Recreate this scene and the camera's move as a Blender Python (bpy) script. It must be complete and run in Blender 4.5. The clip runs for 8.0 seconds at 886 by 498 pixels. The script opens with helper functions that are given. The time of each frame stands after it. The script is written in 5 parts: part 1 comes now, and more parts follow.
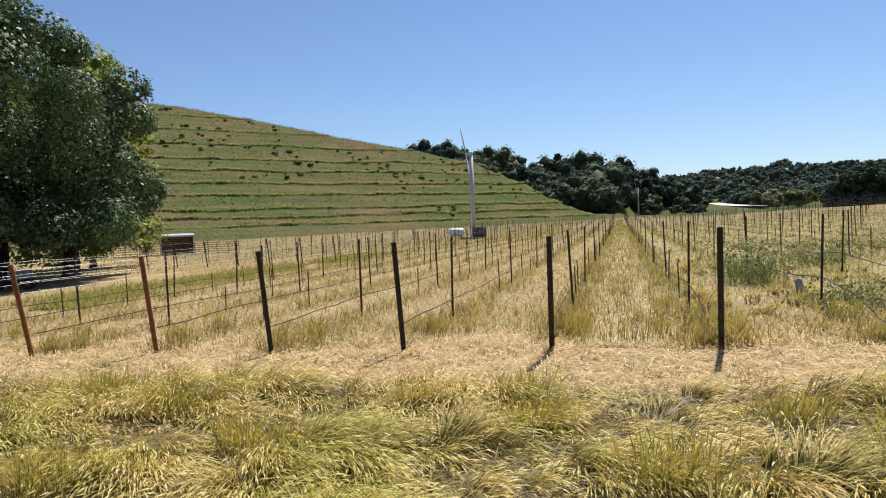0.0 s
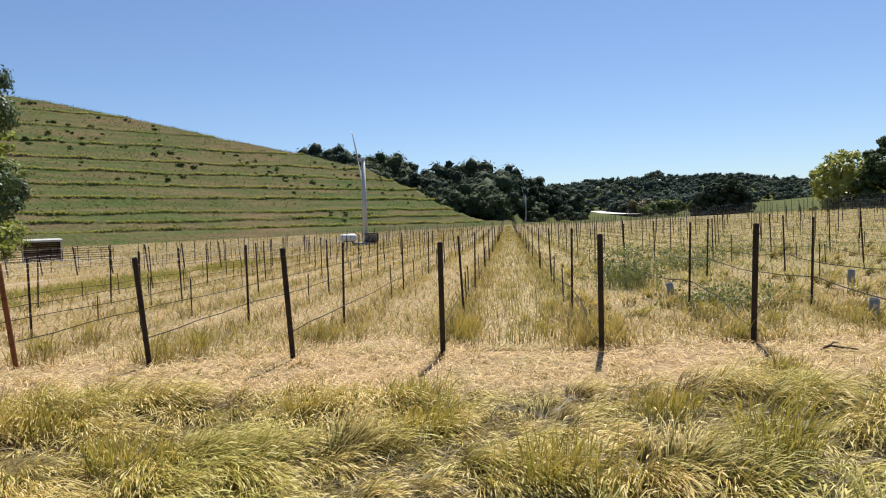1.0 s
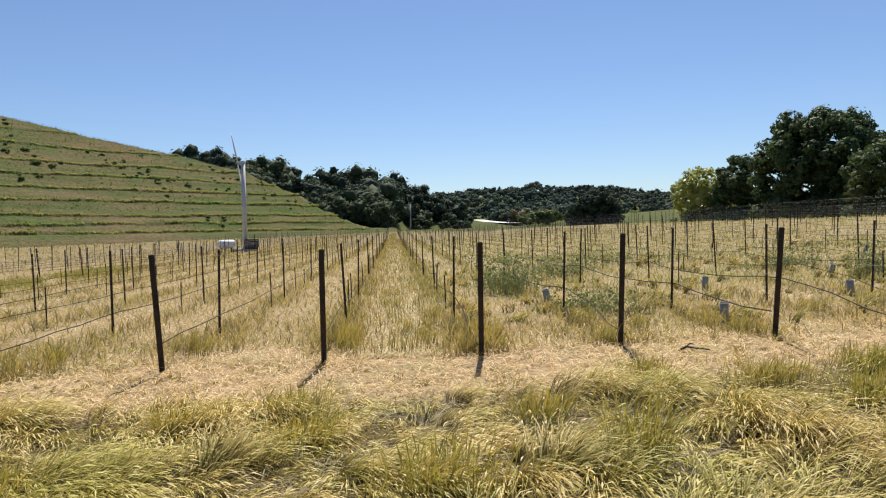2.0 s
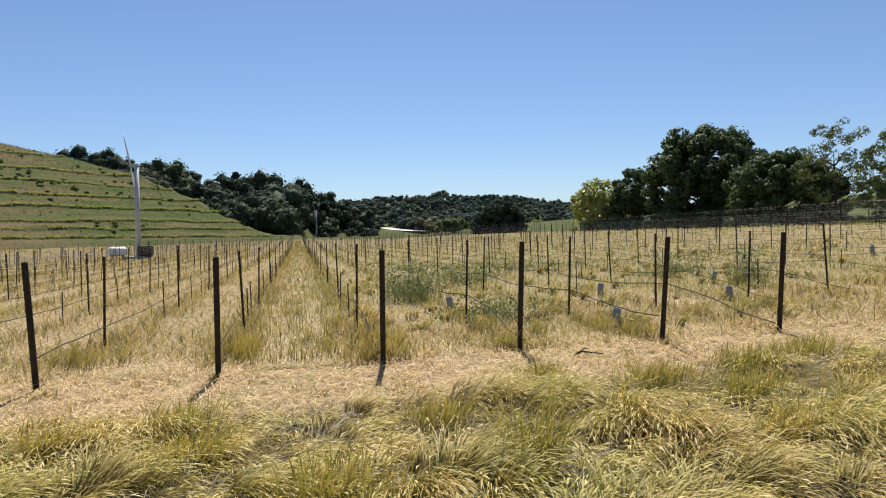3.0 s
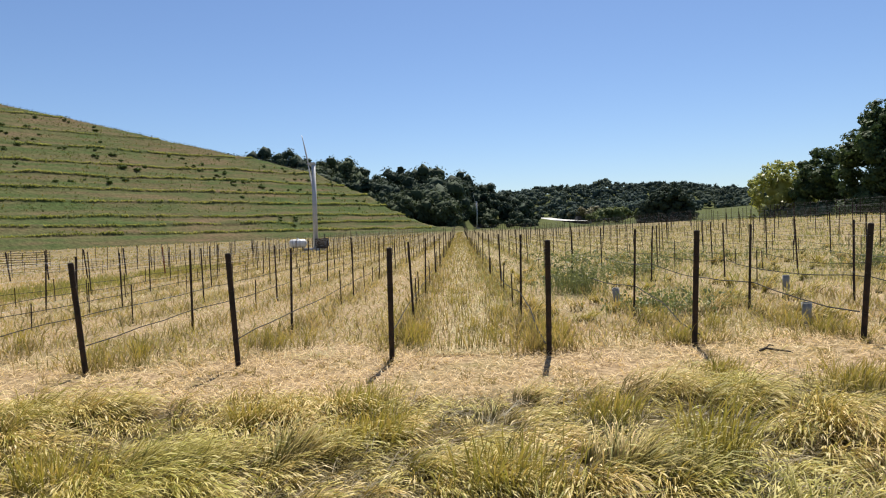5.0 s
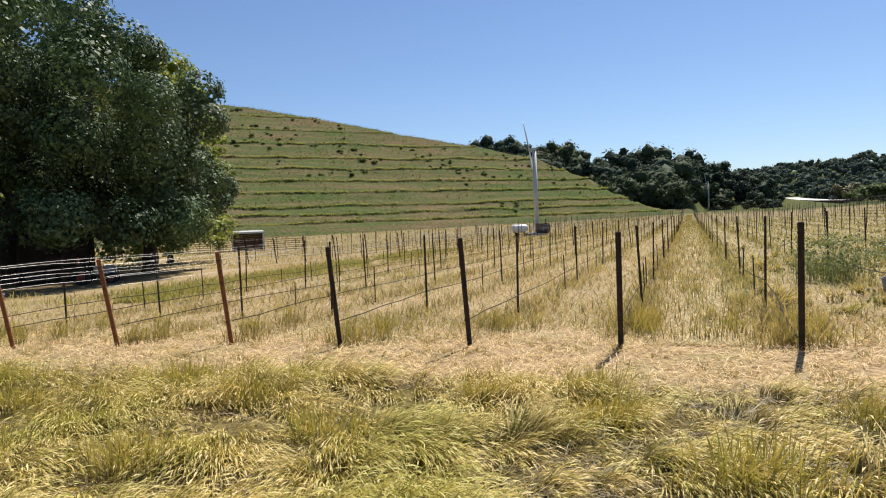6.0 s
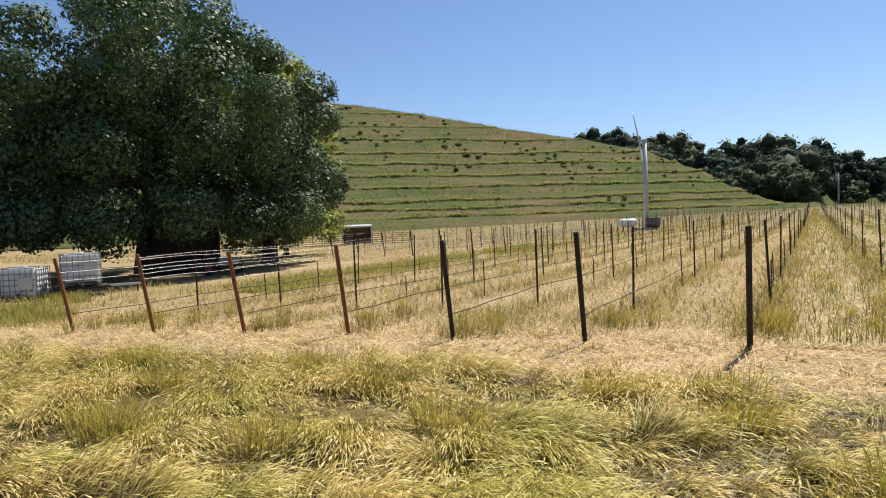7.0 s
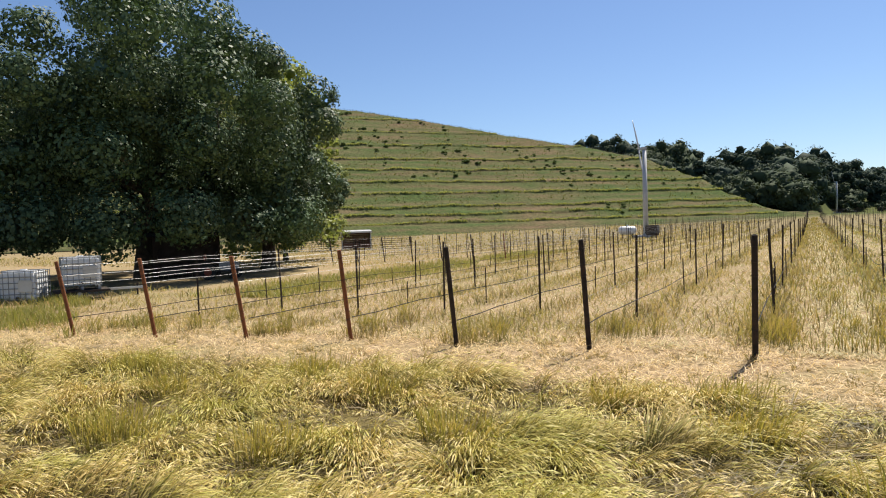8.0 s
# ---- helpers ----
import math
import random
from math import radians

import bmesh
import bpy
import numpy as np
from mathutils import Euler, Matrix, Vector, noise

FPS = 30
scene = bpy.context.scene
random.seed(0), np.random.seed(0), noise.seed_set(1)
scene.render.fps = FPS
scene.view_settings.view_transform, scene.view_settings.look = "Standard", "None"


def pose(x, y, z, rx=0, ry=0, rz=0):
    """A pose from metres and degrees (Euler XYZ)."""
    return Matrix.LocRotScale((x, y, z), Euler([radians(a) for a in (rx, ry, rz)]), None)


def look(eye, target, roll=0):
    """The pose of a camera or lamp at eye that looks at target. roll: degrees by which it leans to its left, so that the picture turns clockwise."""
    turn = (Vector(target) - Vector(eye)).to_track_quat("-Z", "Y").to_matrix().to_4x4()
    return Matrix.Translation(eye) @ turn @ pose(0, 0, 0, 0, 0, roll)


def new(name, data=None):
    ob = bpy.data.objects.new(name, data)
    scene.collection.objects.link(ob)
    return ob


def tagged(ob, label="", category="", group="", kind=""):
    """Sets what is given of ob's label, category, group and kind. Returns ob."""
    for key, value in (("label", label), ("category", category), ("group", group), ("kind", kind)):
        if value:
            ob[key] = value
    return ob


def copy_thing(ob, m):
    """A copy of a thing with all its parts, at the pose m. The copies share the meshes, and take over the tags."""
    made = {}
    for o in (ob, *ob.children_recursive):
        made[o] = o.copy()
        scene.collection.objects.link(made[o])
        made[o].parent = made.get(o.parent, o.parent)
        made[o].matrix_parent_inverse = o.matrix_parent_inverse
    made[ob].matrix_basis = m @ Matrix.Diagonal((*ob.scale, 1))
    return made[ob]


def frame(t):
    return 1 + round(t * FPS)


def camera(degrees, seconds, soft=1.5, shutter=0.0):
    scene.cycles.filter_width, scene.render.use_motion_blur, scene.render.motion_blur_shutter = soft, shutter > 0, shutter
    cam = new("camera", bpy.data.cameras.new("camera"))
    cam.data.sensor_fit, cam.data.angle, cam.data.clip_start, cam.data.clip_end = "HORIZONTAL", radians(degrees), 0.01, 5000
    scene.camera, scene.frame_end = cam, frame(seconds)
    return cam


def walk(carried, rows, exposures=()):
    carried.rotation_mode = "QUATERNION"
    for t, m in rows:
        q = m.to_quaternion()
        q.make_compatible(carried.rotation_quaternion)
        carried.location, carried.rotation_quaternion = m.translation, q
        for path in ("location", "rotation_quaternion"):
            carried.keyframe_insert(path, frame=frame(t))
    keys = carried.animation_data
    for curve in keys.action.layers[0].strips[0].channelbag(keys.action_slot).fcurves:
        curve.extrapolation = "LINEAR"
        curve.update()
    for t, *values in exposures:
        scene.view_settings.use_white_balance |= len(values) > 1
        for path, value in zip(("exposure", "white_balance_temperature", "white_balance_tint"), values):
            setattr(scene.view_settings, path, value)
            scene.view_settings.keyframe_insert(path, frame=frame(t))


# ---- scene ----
cam = camera(68.0, 8.0, soft=1.08)
METRES, EYE, TILT, LEAN, TURN = 0.6, 1.75, 9.073, -2.878, 15.206
ROWS = [
    (0.0, 0.0, 0.0, 0.0, -0.98, -11.32, 4.91),
    (0.5, 0.0034, -0.0043, 0.0076, -5.43, -11.44, 4.07),
    (1.0, 0.0168, 0.0042, 0.0006, -10.19, -11.45, 3.07),
    (1.5, 0.0321, 0.0062, 0.0027, -15.09, -11.39, 1.94),
    (2.0, 0.0702, 0.0057, 0.0017, -19.97, -11.15, 0.84),
    (3.5, 0.23, -0.0011, -0.0187, -29.2, -10.29, -1.07),
    (4.0, 0.2131, 0.0002, -0.0178, -28.12, -10.37, -0.83),
    (5.5, -0.0191, -0.0019, -0.0051, -4.56, -11.27, 4.17),
    (6.0, -0.0928, -0.0289, -0.0033, 4.38, -11.12, 5.92),
    (6.5, -0.1916, -0.0389, -0.0001, 10.49, -10.84, 6.94),
    (7.0, -0.3647, -0.0251, 0.0063, 13.31, -10.58, 7.25),
    (7.5, -0.4753, -0.0351, 0.0302, 13.82, -10.34, 7.09),
    (8.0, -0.511, -0.0263, 0.0304, 13.26, -10.07, 6.8),
]
walk(cam, [(t, pose(0, 0, EYE, TILT, LEAN, TURN) @ pose(METRES * x, METRES * y, METRES * z, 90 + pitch, roll, yaw)) for t, x, y, z, yaw, pitch, roll in ROWS],
     exposures=[(0.0, 0.72, 6850, 10), (2.0, 0.67, 6850, 10), (3.5, 0.61, 6700, 10), (4.2, 0.62, 6700, 10), (5.5, 0.69, 6850, 10), (7.0, 0.80, 6900, 10), (8.0, 0.81, 6900, 10)])

# ---- light ----
SUN_AZ, SUN_EL = 11.0, 58.0
sky_world = bpy.data.worlds.new("sky")
scene.world = sky_world
sky_world.use_nodes = True
wn = sky_world.node_tree.nodes
sky = wn.new("ShaderNodeTexSky")
sky.sky_type = "NISHITA"
sky.sun_disc = False
sky.sun_elevation, sky.sun_rotation = radians(SUN_EL), radians(SUN_AZ)
sky.altitude, sky.air_density, sky.dust_density, sky.ozone_density = 150, 1.0, 0.3, 2.2
wn["Background"].inputs[1].default_value = 0.068
tint = wn.new("ShaderNodeMix")
tint.data_type, tint.blend_type = "RGBA", "MULTIPLY"
tint.inputs[0].default_value, tint.inputs[7].default_value = 1.0, (0.78, 0.90, 1.10, 1)
sky_world.node_tree.links.new(sky.outputs[0], tint.inputs[6])
sky_world.node_tree.links.new(tint.outputs[2], wn["Background"].inputs[0])
sun = new("sun", bpy.data.lights.new("sun", "SUN"))
sun.data.energy, sun.data.angle, sun.data.color = 5.0, radians(0.53), (1.0, 0.955, 0.88)
se, ce = math.sin(radians(SUN_EL)), math.cos(radians(SUN_EL))
sun.matrix_world = look((300 * math.sin(radians(SUN_AZ)) * ce, 300 * math.cos(radians(SUN_AZ)) * ce, 300 * se), (0, 0, 0))

# ---- numbers of the plan ----
PITCH_ROWS = 2.13            # distance between vine rows
ROW0 = 1.18                  # first row beside the grass aisle
SPAN = 6.4                   # distance between line posts
rng = np.random.default_rng(11)


def smooth(a, b, v):
    k = np.clip((np.asarray(v, float) - a) / (b - a), 0, 1)
    return k * k * (3 - 2 * k)


def lattice(x, y, seed):
    """Smooth value noise from 0 to 1."""
    x, y = np.asarray(x, float), np.asarray(y, float)
    xi, yi = np.floor(x), np.floor(y)
    u, v = x - xi, y - yi
    u, v = u * u * (3 - 2 * u), v * v * (3 - 2 * v)

    def h(a, b):
        s = np.sin(a * 127.1 + b * 311.7 + seed * 74.7) * 43758.5453
        return s - np.floor(s)
    return (h(xi, yi) * (1 - u) + h(xi + 1, yi) * u) * (1 - v) + (h(xi, yi + 1) * (1 - u) + h(xi + 1, yi + 1) * u) * v


def fbm(x, y, seed, octaves=3):
    return sum(lattice(np.asarray(x) * 2 ** o, np.asarray(y) * 2 ** o, seed + o) * 0.5 ** (o + 1) for o in range(octaves)) / (1 - 0.5 ** octaves)


GX = (-900, -60, -30, -14, -8, 0, 5.4, 8, 12, 20, 28, 33, 36, 45, 60, 90, 140, 400, 900)
GZ = (-0.4, -0.4, -0.42, -0.3, -0.18, -0.03, 0.09, 0.15, 0.28, 0.92, 1.7, 2.1, 2.05, 1.4, 1.2, 3.2, 7.5, 26, 36)
GY = (-900, 80, 130, 190, 260, 350, 500, 900, 3000)
GR = (0, 0, 0.85, 1.7, 2.0, 2.6, 5, 10, 10)
RX = (-400, -200, -79, -48, -25, -11, 13, 32, 60, 90, 900)
RZ = (30, 30, 25, 20.5, 15.0, 14.0, 11.5, 4.5, 0, 0, 0)
FX = (-60, 77, 111, 145, 180, 207, 241, 274, 298, 321, 460, 900)     # the far ridge
FZ = (24, 29, 32.5, 35, 38.5, 33.5, 35, 34.5, 30.5, 27, 23, 22)


def terrain(x, y):
    """Height of the land."""
    x, y = np.asarray(x, float), np.asarray(y, float)
    z = np.mean([np.interp(x + d, GX, GZ) for d in np.linspace(-2.4, 2.4, 7)], axis=0)
    z = z - np.maximum(z - 3.0, 0) * smooth(400, 500, y) - 0.5 * np.clip(z, 0, 3) * smooth(85, 185, y) * smooth(6, 20, x)
    z = z + np.mean([np.interp(y + d, GY, GR) for d in np.linspace(-14, 14, 7)], axis=0) * (1 - 0.5 * smooth(4, 28, x) * (1 - smooth(230, 330, y)))
    z = z + np.interp(x, RX, RZ) * smooth(0, 1, (y - 202 - 72 * smooth(-6, 10, x)) / (98 - 45 * smooth(-6, 10, x))) * (1 - 0.8 * smooth(340, 520, y))
    z = z + (np.interp(x * 820 / np.maximum(y, 400), FX, FZ) - 2.5 + 5 * lattice(x / 45, y / 60, 8)) * smooth(440, 840, y) * smooth(-60, 90, x + 60)
    z = z + 1.6 * np.exp(-((x - 52) / 13) ** 2) * smooth(345, 385, y) * (1 - smooth(400, 450, y))
    return z + 0.10 * (fbm(x / 3.1, y / 3.1, 3) - 0.5) + 0.04 * (lattice(x / 0.7, y / 0.7, 9) - 0.5)


# ---- mesh helpers ----
def mesh_of(name, verts, quads=None, tris=None, flat=True):
    me = bpy.data.meshes.new(name)
    verts = np.asarray(verts, np.float32).reshape(-1, 3)
    quads = np.zeros((0, 4), np.int32) if quads is None else np.asarray(quads, np.int32)
    tris = np.zeros((0, 3), np.int32) if tris is None else np.asarray(tris, np.int32)
    me.vertices.add(len(verts))
    me.vertices.foreach_set("co", verts.ravel())
    idx = np.concatenate([quads.ravel(), tris.ravel()])
    me.loops.add(len(idx))
    me.loops.foreach_set("vertex_index", idx)
    me.polygons.add(len(quads) + len(tris))
    me.polygons.foreach_set("loop_start", np.concatenate([np.arange(len(quads)) * 4, len(quads) * 4 + np.arange(len(tris)) * 3]).astype(np.int32))
    me.update(calc_edges=True)
    if not flat:
        me.polygons.foreach_set("use_smooth", np.ones(len(me.polygons), bool))
    return me


def put(name, me, material, parent=None, label="", category="", group="", kind=""):
    ob = new(name, me)
    if material and not me.materials:
        me.materials.append(material)
    ob.parent = parent
    return tagged(ob, label, category, group, kind)


def part(name, bm, material, parent=None, label="", round_=False):
    me = bpy.data.meshes.new(name)
    bmesh.ops.recalc_face_normals(bm, faces=bm.faces)
    bm.to_mesh(me)
    bm.free()
    if round_:
        for p in me.polygons:
            p.use_smooth = True
    return put(name, me, material, parent, label)


def base(name, x, y, z, yaw=0.0, **tags):
    """An Empty at the foot of a thing."""
    ob = new(name)
    ob.empty_display_size = 0.2
    ob.matrix_basis = pose(x, y, z, 0, 0, yaw)
    return tagged(ob, **tags)


def box(bm, c, s, bevel=0.0, turn=None):
    m = Matrix.Translation(c) @ (turn or Matrix.Identity(4)) @ Matrix.Diagonal((*s, 1))
    made = bmesh.ops.create_cube(bm, size=1, matrix=m)["verts"]
    if bevel:
        edges = list({e for v in made for e in v.link_edges})
        bmesh.ops.bevel(bm, geom=edges, offset=bevel, segments=2, affect="EDGES")
    return bm


def rod(bm, p, q, r, r2=None, seg=8, caps=True):
    p, q = Vector(p), Vector(q)
    m = Matrix.Translation((p + q) / 2) @ (q - p).to_track_quat("Z", "Y").to_matrix().to_4x4()
    bmesh.ops.create_cone(bm, cap_ends=caps, segments=seg, radius1=r, radius2=r if r2 is None else r2, depth=(q - p).length, matrix=m)
    return bm


def hose(bm, pts, r, seg=5):
    """A tube along points."""
    pts = [Vector(p) for p in pts]
    rings = []
    for i, p in enumerate(pts):
        d = (pts[min(i + 1, len(pts) - 1)] - pts[max(i - 1, 0)]).normalized()
        a = d.cross(Vector((0, 0, 1)))
        a = a.normalized() if a.length > 1e-4 else Vector((1, 0, 0))
        b = d.cross(a)
        rr = r[i] if isinstance(r, (list, tuple)) else r
        rings.append([bm.verts.new(p + rr * (math.cos(t) * a + math.sin(t) * b)) for t in [2 * math.pi * k / seg for k in range(seg)]])
    for r0, r1 in zip(rings, rings[1:]):
        for k in range(seg):
            bm.faces.new((r0[k], r0[(k + 1) % seg], r1[(k + 1) % seg], r1[k]))
    bm.faces.new(rings[0])
    bm.faces.new(rings[-1][::-1])
    return bm


def ribbons(points, widths, side):
    """Tapered strips: points (n, k, 3), widths (k) or (n, k), side (n, 3). The last point is a tip."""
    n, k, _ = points.shape
    w = np.broadcast_to(widths, (n, k))[:, :, None] * 0.5
    left, right = points - w * side[:, None, :], points + w * side[:, None, :]
    body = np.stack([left[:, :-1], right[:, :-1]], 2).reshape(n, 2 * (k - 1), 3)
    verts = np.concatenate([body, points[:, -1:]], 1)
    m = 2 * (k - 1) + 1
    at = (np.arange(n) * m)[:, None]
    quads = np.concatenate([np.stack([at + 2 * j, at + 2 * j + 1, at + 2 * j + 3, at + 2 * j + 2], 2) for j in range(k - 2)], 1).reshape(-1, 4) if k > 2 else np.zeros((0, 4), int)
    tris = np.concatenate([at + 2 * (k - 2), at + 2 * (k - 2) + 1, at + m - 1], 1)
    return verts.reshape(-1, 3), quads, tris


def with_along(me, k):
    """Stores how far along its blade each vertex lies."""
    m = 2 * (k - 1) + 1
    v = np.tile(np.concatenate([np.repeat(np.arange(k - 1), 2), [k - 1]]) / (k - 1), len(me.vertices) // m).astype(np.float32)
    me.attributes.new("along", "FLOAT", "POINT").data.foreach_set("value", v)
    return me


def bent(roots, az, length, lean0, lean1, k, power=1.0):
    """Stems that start lean0 from upright and end at lean1 (radians), towards az."""
    n = len(roots)
    t = (np.arange(k - 1) + 0.5) / (k - 1)
    th = lean0[:, None] + (lean1 - lean0)[:, None] * t[None] ** power
    step = (length / (k - 1))[:, None]
    flat_ = np.cumsum(np.sin(th) * step, 1)
    up = np.cumsum(np.cos(th) * step, 1)
    pts = np.zeros((n, k, 3))
    pts[:, 0] = roots
    pts[:, 1:, 0] = roots[:, None, 0] + flat_ * np.cos(az)[:, None]
    pts[:, 1:, 1] = roots[:, None, 1] + flat_ * np.sin(az)[:, None]
    pts[:, 1:, 2] = roots[:, None, 2] + up
    return pts


def sides(az, spread):
    a = az + np.pi / 2 + rng.normal(0, spread, len(az))
    return np.stack([np.cos(a), np.sin(a), rng.normal(0, 0.25, len(az))], 1)


def join(*parts):
    vs, qs, ts, at = [], [], [], 0
    for v, q, t in parts:
        vs.append(v)
        qs.append(np.asarray(q).reshape(-1, 4) + at)
        ts.append(np.asarray(t).reshape(-1, 3) + at)
        at += len(v)
    return np.concatenate(vs), np.concatenate(qs), np.concatenate(ts)


def leaves(centres, radii, per, size, squash=0.85, inner=0.7, gap=0.0, stray=0.9):
    """Leaves or leaf clumps in the outer shell of many lobes; each a small folded diamond."""
    c, r = np.repeat(np.asarray(centres, float), per, 0), np.repeat(np.asarray(radii, float), per)
    n = len(c)
    d = rng.normal(size=(n, 3))
    d /= np.linalg.norm(d, axis=1)[:, None]
    rad = r * (inner + (1.06 - inner) * rng.random(n) ** 0.6)
    p = c + d * rad[:, None] * np.array([1, 1, squash])
    if gap:
        keep = lattice(p[:, 0] * 1.3 + p[:, 2] * 0.7, p[:, 1] * 1.3 - p[:, 2] * 0.9, 21) > gap
        p, d = p[keep], d[keep]
        n = len(p)
    nrm = d + stray * rng.normal(size=(n, 3)) + np.array([0, 0, 0.35])
    nrm /= np.linalg.norm(nrm, axis=1)[:, None]
    a = np.cross(nrm, rng.normal(size=(n, 3)))
    a /= np.linalg.norm(a, axis=1)[:, None]
    b = np.cross(nrm, a)
    s = size * (0.6 + 0.8 * rng.random(n))[:, None]
    v = np.stack([p - a * s * 0.5, p + b * s * 0.36, p + a * s * 0.5 + nrm * s * 0.12, p - b * s * 0.36], 1)
    return v.reshape(-1, 3), np.arange(n * 4).reshape(-1, 4), np.zeros((0, 3), int)


def sprays(centres, radii, per, size, twigs=12, squash=0.85, gap=0.0, stray=0.4):
    """Leaves gathered in twig-end clusters over the outside of many lobes."""
    c, r = np.repeat(np.asarray(centres, float), twigs, 0), np.repeat(np.asarray(radii, float), twigs)
    d = rng.normal(size=(len(c), 3))
    d /= np.linalg.norm(d, axis=1)[:, None]
    hub = c + d * (r * rng.uniform(0.64, 0.82, len(c)))[:, None] * np.array([1, 1, squash])
    if gap:
        keep = lattice(hub[:, 0] * 0.8 + hub[:, 2] * 0.5, hub[:, 1] * 0.8 - hub[:, 2] * 0.6, 21) > gap
        hub, d, r = hub[keep], d[keep], r[keep]
    hub, d, r = np.repeat(hub, per, 0), np.repeat(d, per, 0), np.repeat(r, per)
    n = len(hub)
    o = rng.normal(size=(n, 3))
    o /= np.linalg.norm(o, axis=1)[:, None]
    p = hub + o * (r * 0.26 * rng.random(n) ** 0.4)[:, None] * np.array([1, 1, 0.75])
    nrm = 1.35 * d + 0.6 * o + 0.7 * stray * rng.normal(size=(n, 3)) + np.array([0, 0, 0.2])
    nrm /= np.linalg.norm(nrm, axis=1)[:, None]
    a = np.cross(nrm, rng.normal(size=(n, 3)))
    a /= np.linalg.norm(a, axis=1)[:, None]
    b = np.cross(nrm, a)
    s = size * (0.6 + 0.8 * rng.random(n))[:, None]
    v = np.stack([p - a * s * 0.5, p + b * s * 0.36, p + a * s * 0.5 + nrm * s * 0.12, p - b * s * 0.36], 1)
    return v.reshape(-1, 3), np.arange(n * 4).reshape(-1, 4), np.zeros((0, 3), int)


def cores(centres, radii, detail, share=0.5, squash=0.85):
    """Lumpy inner masses of foliage, one in each lobe, under the outer leaves."""
    bm = bmesh.new()
    bmesh.ops.create_icosphere(bm, subdivisions=detail, radius=1)
    v = np.array([w.co for w in bm.verts])
    f = np.array([[w.index for w in q.verts] for q in bm.faces])
    bm.free()
    c, r = np.asarray(centres, float), np.asarray(radii, float)
    n, k = len(c), len(v)
    jitter = 1 + (0.25 if detail < 3 else 0.06) * rng.normal(size=(n, k, 1))
    p = c[:, None] + v[None] * jitter * r[:, None, None] * share * np.array([1, 1, squash])
    return p.reshape(-1, 3), np.zeros((0, 4), int), (f[None] + (np.arange(n) * k)[:, None, None]).reshape(-1, 3)


# ---- materials ----
def material(name, rough=0.8, metal=0.0):
    m = bpy.data.materials.new(name)
    m.use_nodes = True
    b = m.node_tree.nodes["Principled BSDF"]
    b.inputs["Roughness"].default_value, b.inputs["Metallic"].default_value = rough, metal
    b.inputs["Specular IOR Level"].default_value = 0.3
    return m, m.node_tree.nodes, m.node_tree.links, b


def ramp(nodes, stops):
    r = nodes.new("ShaderNodeValToRGB")
    r.color_ramp.elements[0].position, r.color_ramp.elements[0].color = stops[0][0], (*stops[0][1], 1)
    r.color_ramp.elements[1].position, r.color_ramp.elements[1].color = stops[-1][0], (*stops[-1][1], 1)
    for p, c in stops[1:-1]:
        r.color_ramp.elements.new(p).color = (*c, 1)
    return r


def noise_node(nodes, links, scale, detail=3.0, where="Object", rough=0.55):
    n = nodes.new("ShaderNodeTexNoise")
    n.inputs["Scale"].default_value, n.inputs["Detail"].default_value, n.inputs["Roughness"].default_value = scale, detail, rough
    if where == "World":
        links.new(nodes.new("ShaderNodeNewGeometry").outputs["Position"], n.inputs["Vector"])
    else:
        links.new(nodes.new("ShaderNodeTexCoord").outputs[where], n.inputs["Vector"])
    return n


def mix(nodes, links, fac, a, b, blend="MIX"):
    m = nodes.new("ShaderNodeMix")
    m.data_type, m.blend_type = "RGBA", blend
    for slot, v in ((0, fac), (6, a), (7, b)):
        if hasattr(v, "links"):
            links.new(v, m.inputs[slot])
        else:
            m.inputs[slot].default_value = v if slot == 0 else (*v, 1)
    return m.outputs[2]


def calc(nodes, links, op, a, b):
    m = nodes.new("ShaderNodeMath")
    m.operation = op
    m.use_clamp = op == "MULTIPLY_ADD"
    for slot, v in ((0, a), (1, b)):
        if hasattr(v, "links"):
            links.new(v, m.inputs[slot])
        else:
            m.inputs[slot].default_value = v
    return m.outputs[0]


def surface(name, c1, c2, scale, rough=0.8, metal=0.0, bump=0.3, fine=8.0, c3=None):
    """A worn surface of two or three colours with fine relief."""
    m, nodes, links, b = material(name, rough, metal)
    n = noise_node(nodes, links, scale, 5)
    stops = [(0.32, c1), (0.68, c2)] if c3 is None else [(0.3, c1), (0.5, c2), (0.68, c3)]
    r = ramp(nodes, stops)
    links.new(n.outputs[0], r.inputs[0])
    f = noise_node(nodes, links, scale * fine, 4)
    links.new(mix(nodes, links, 0.35, r.outputs[0], mix(nodes, links, f.outputs[0], (0.35, 0.35, 0.35), (1.0, 1.0, 1.0)), "MULTIPLY"), b.inputs["Base Color"])
    bp = nodes.new("ShaderNodeBump")
    bp.inputs["Strength"].default_value, bp.inputs["Distance"].default_value = bump, 0.02
    links.new(f.outputs[0], bp.inputs["Height"])
    links.new(bp.outputs[0], b.inputs["Normal"])
    return m


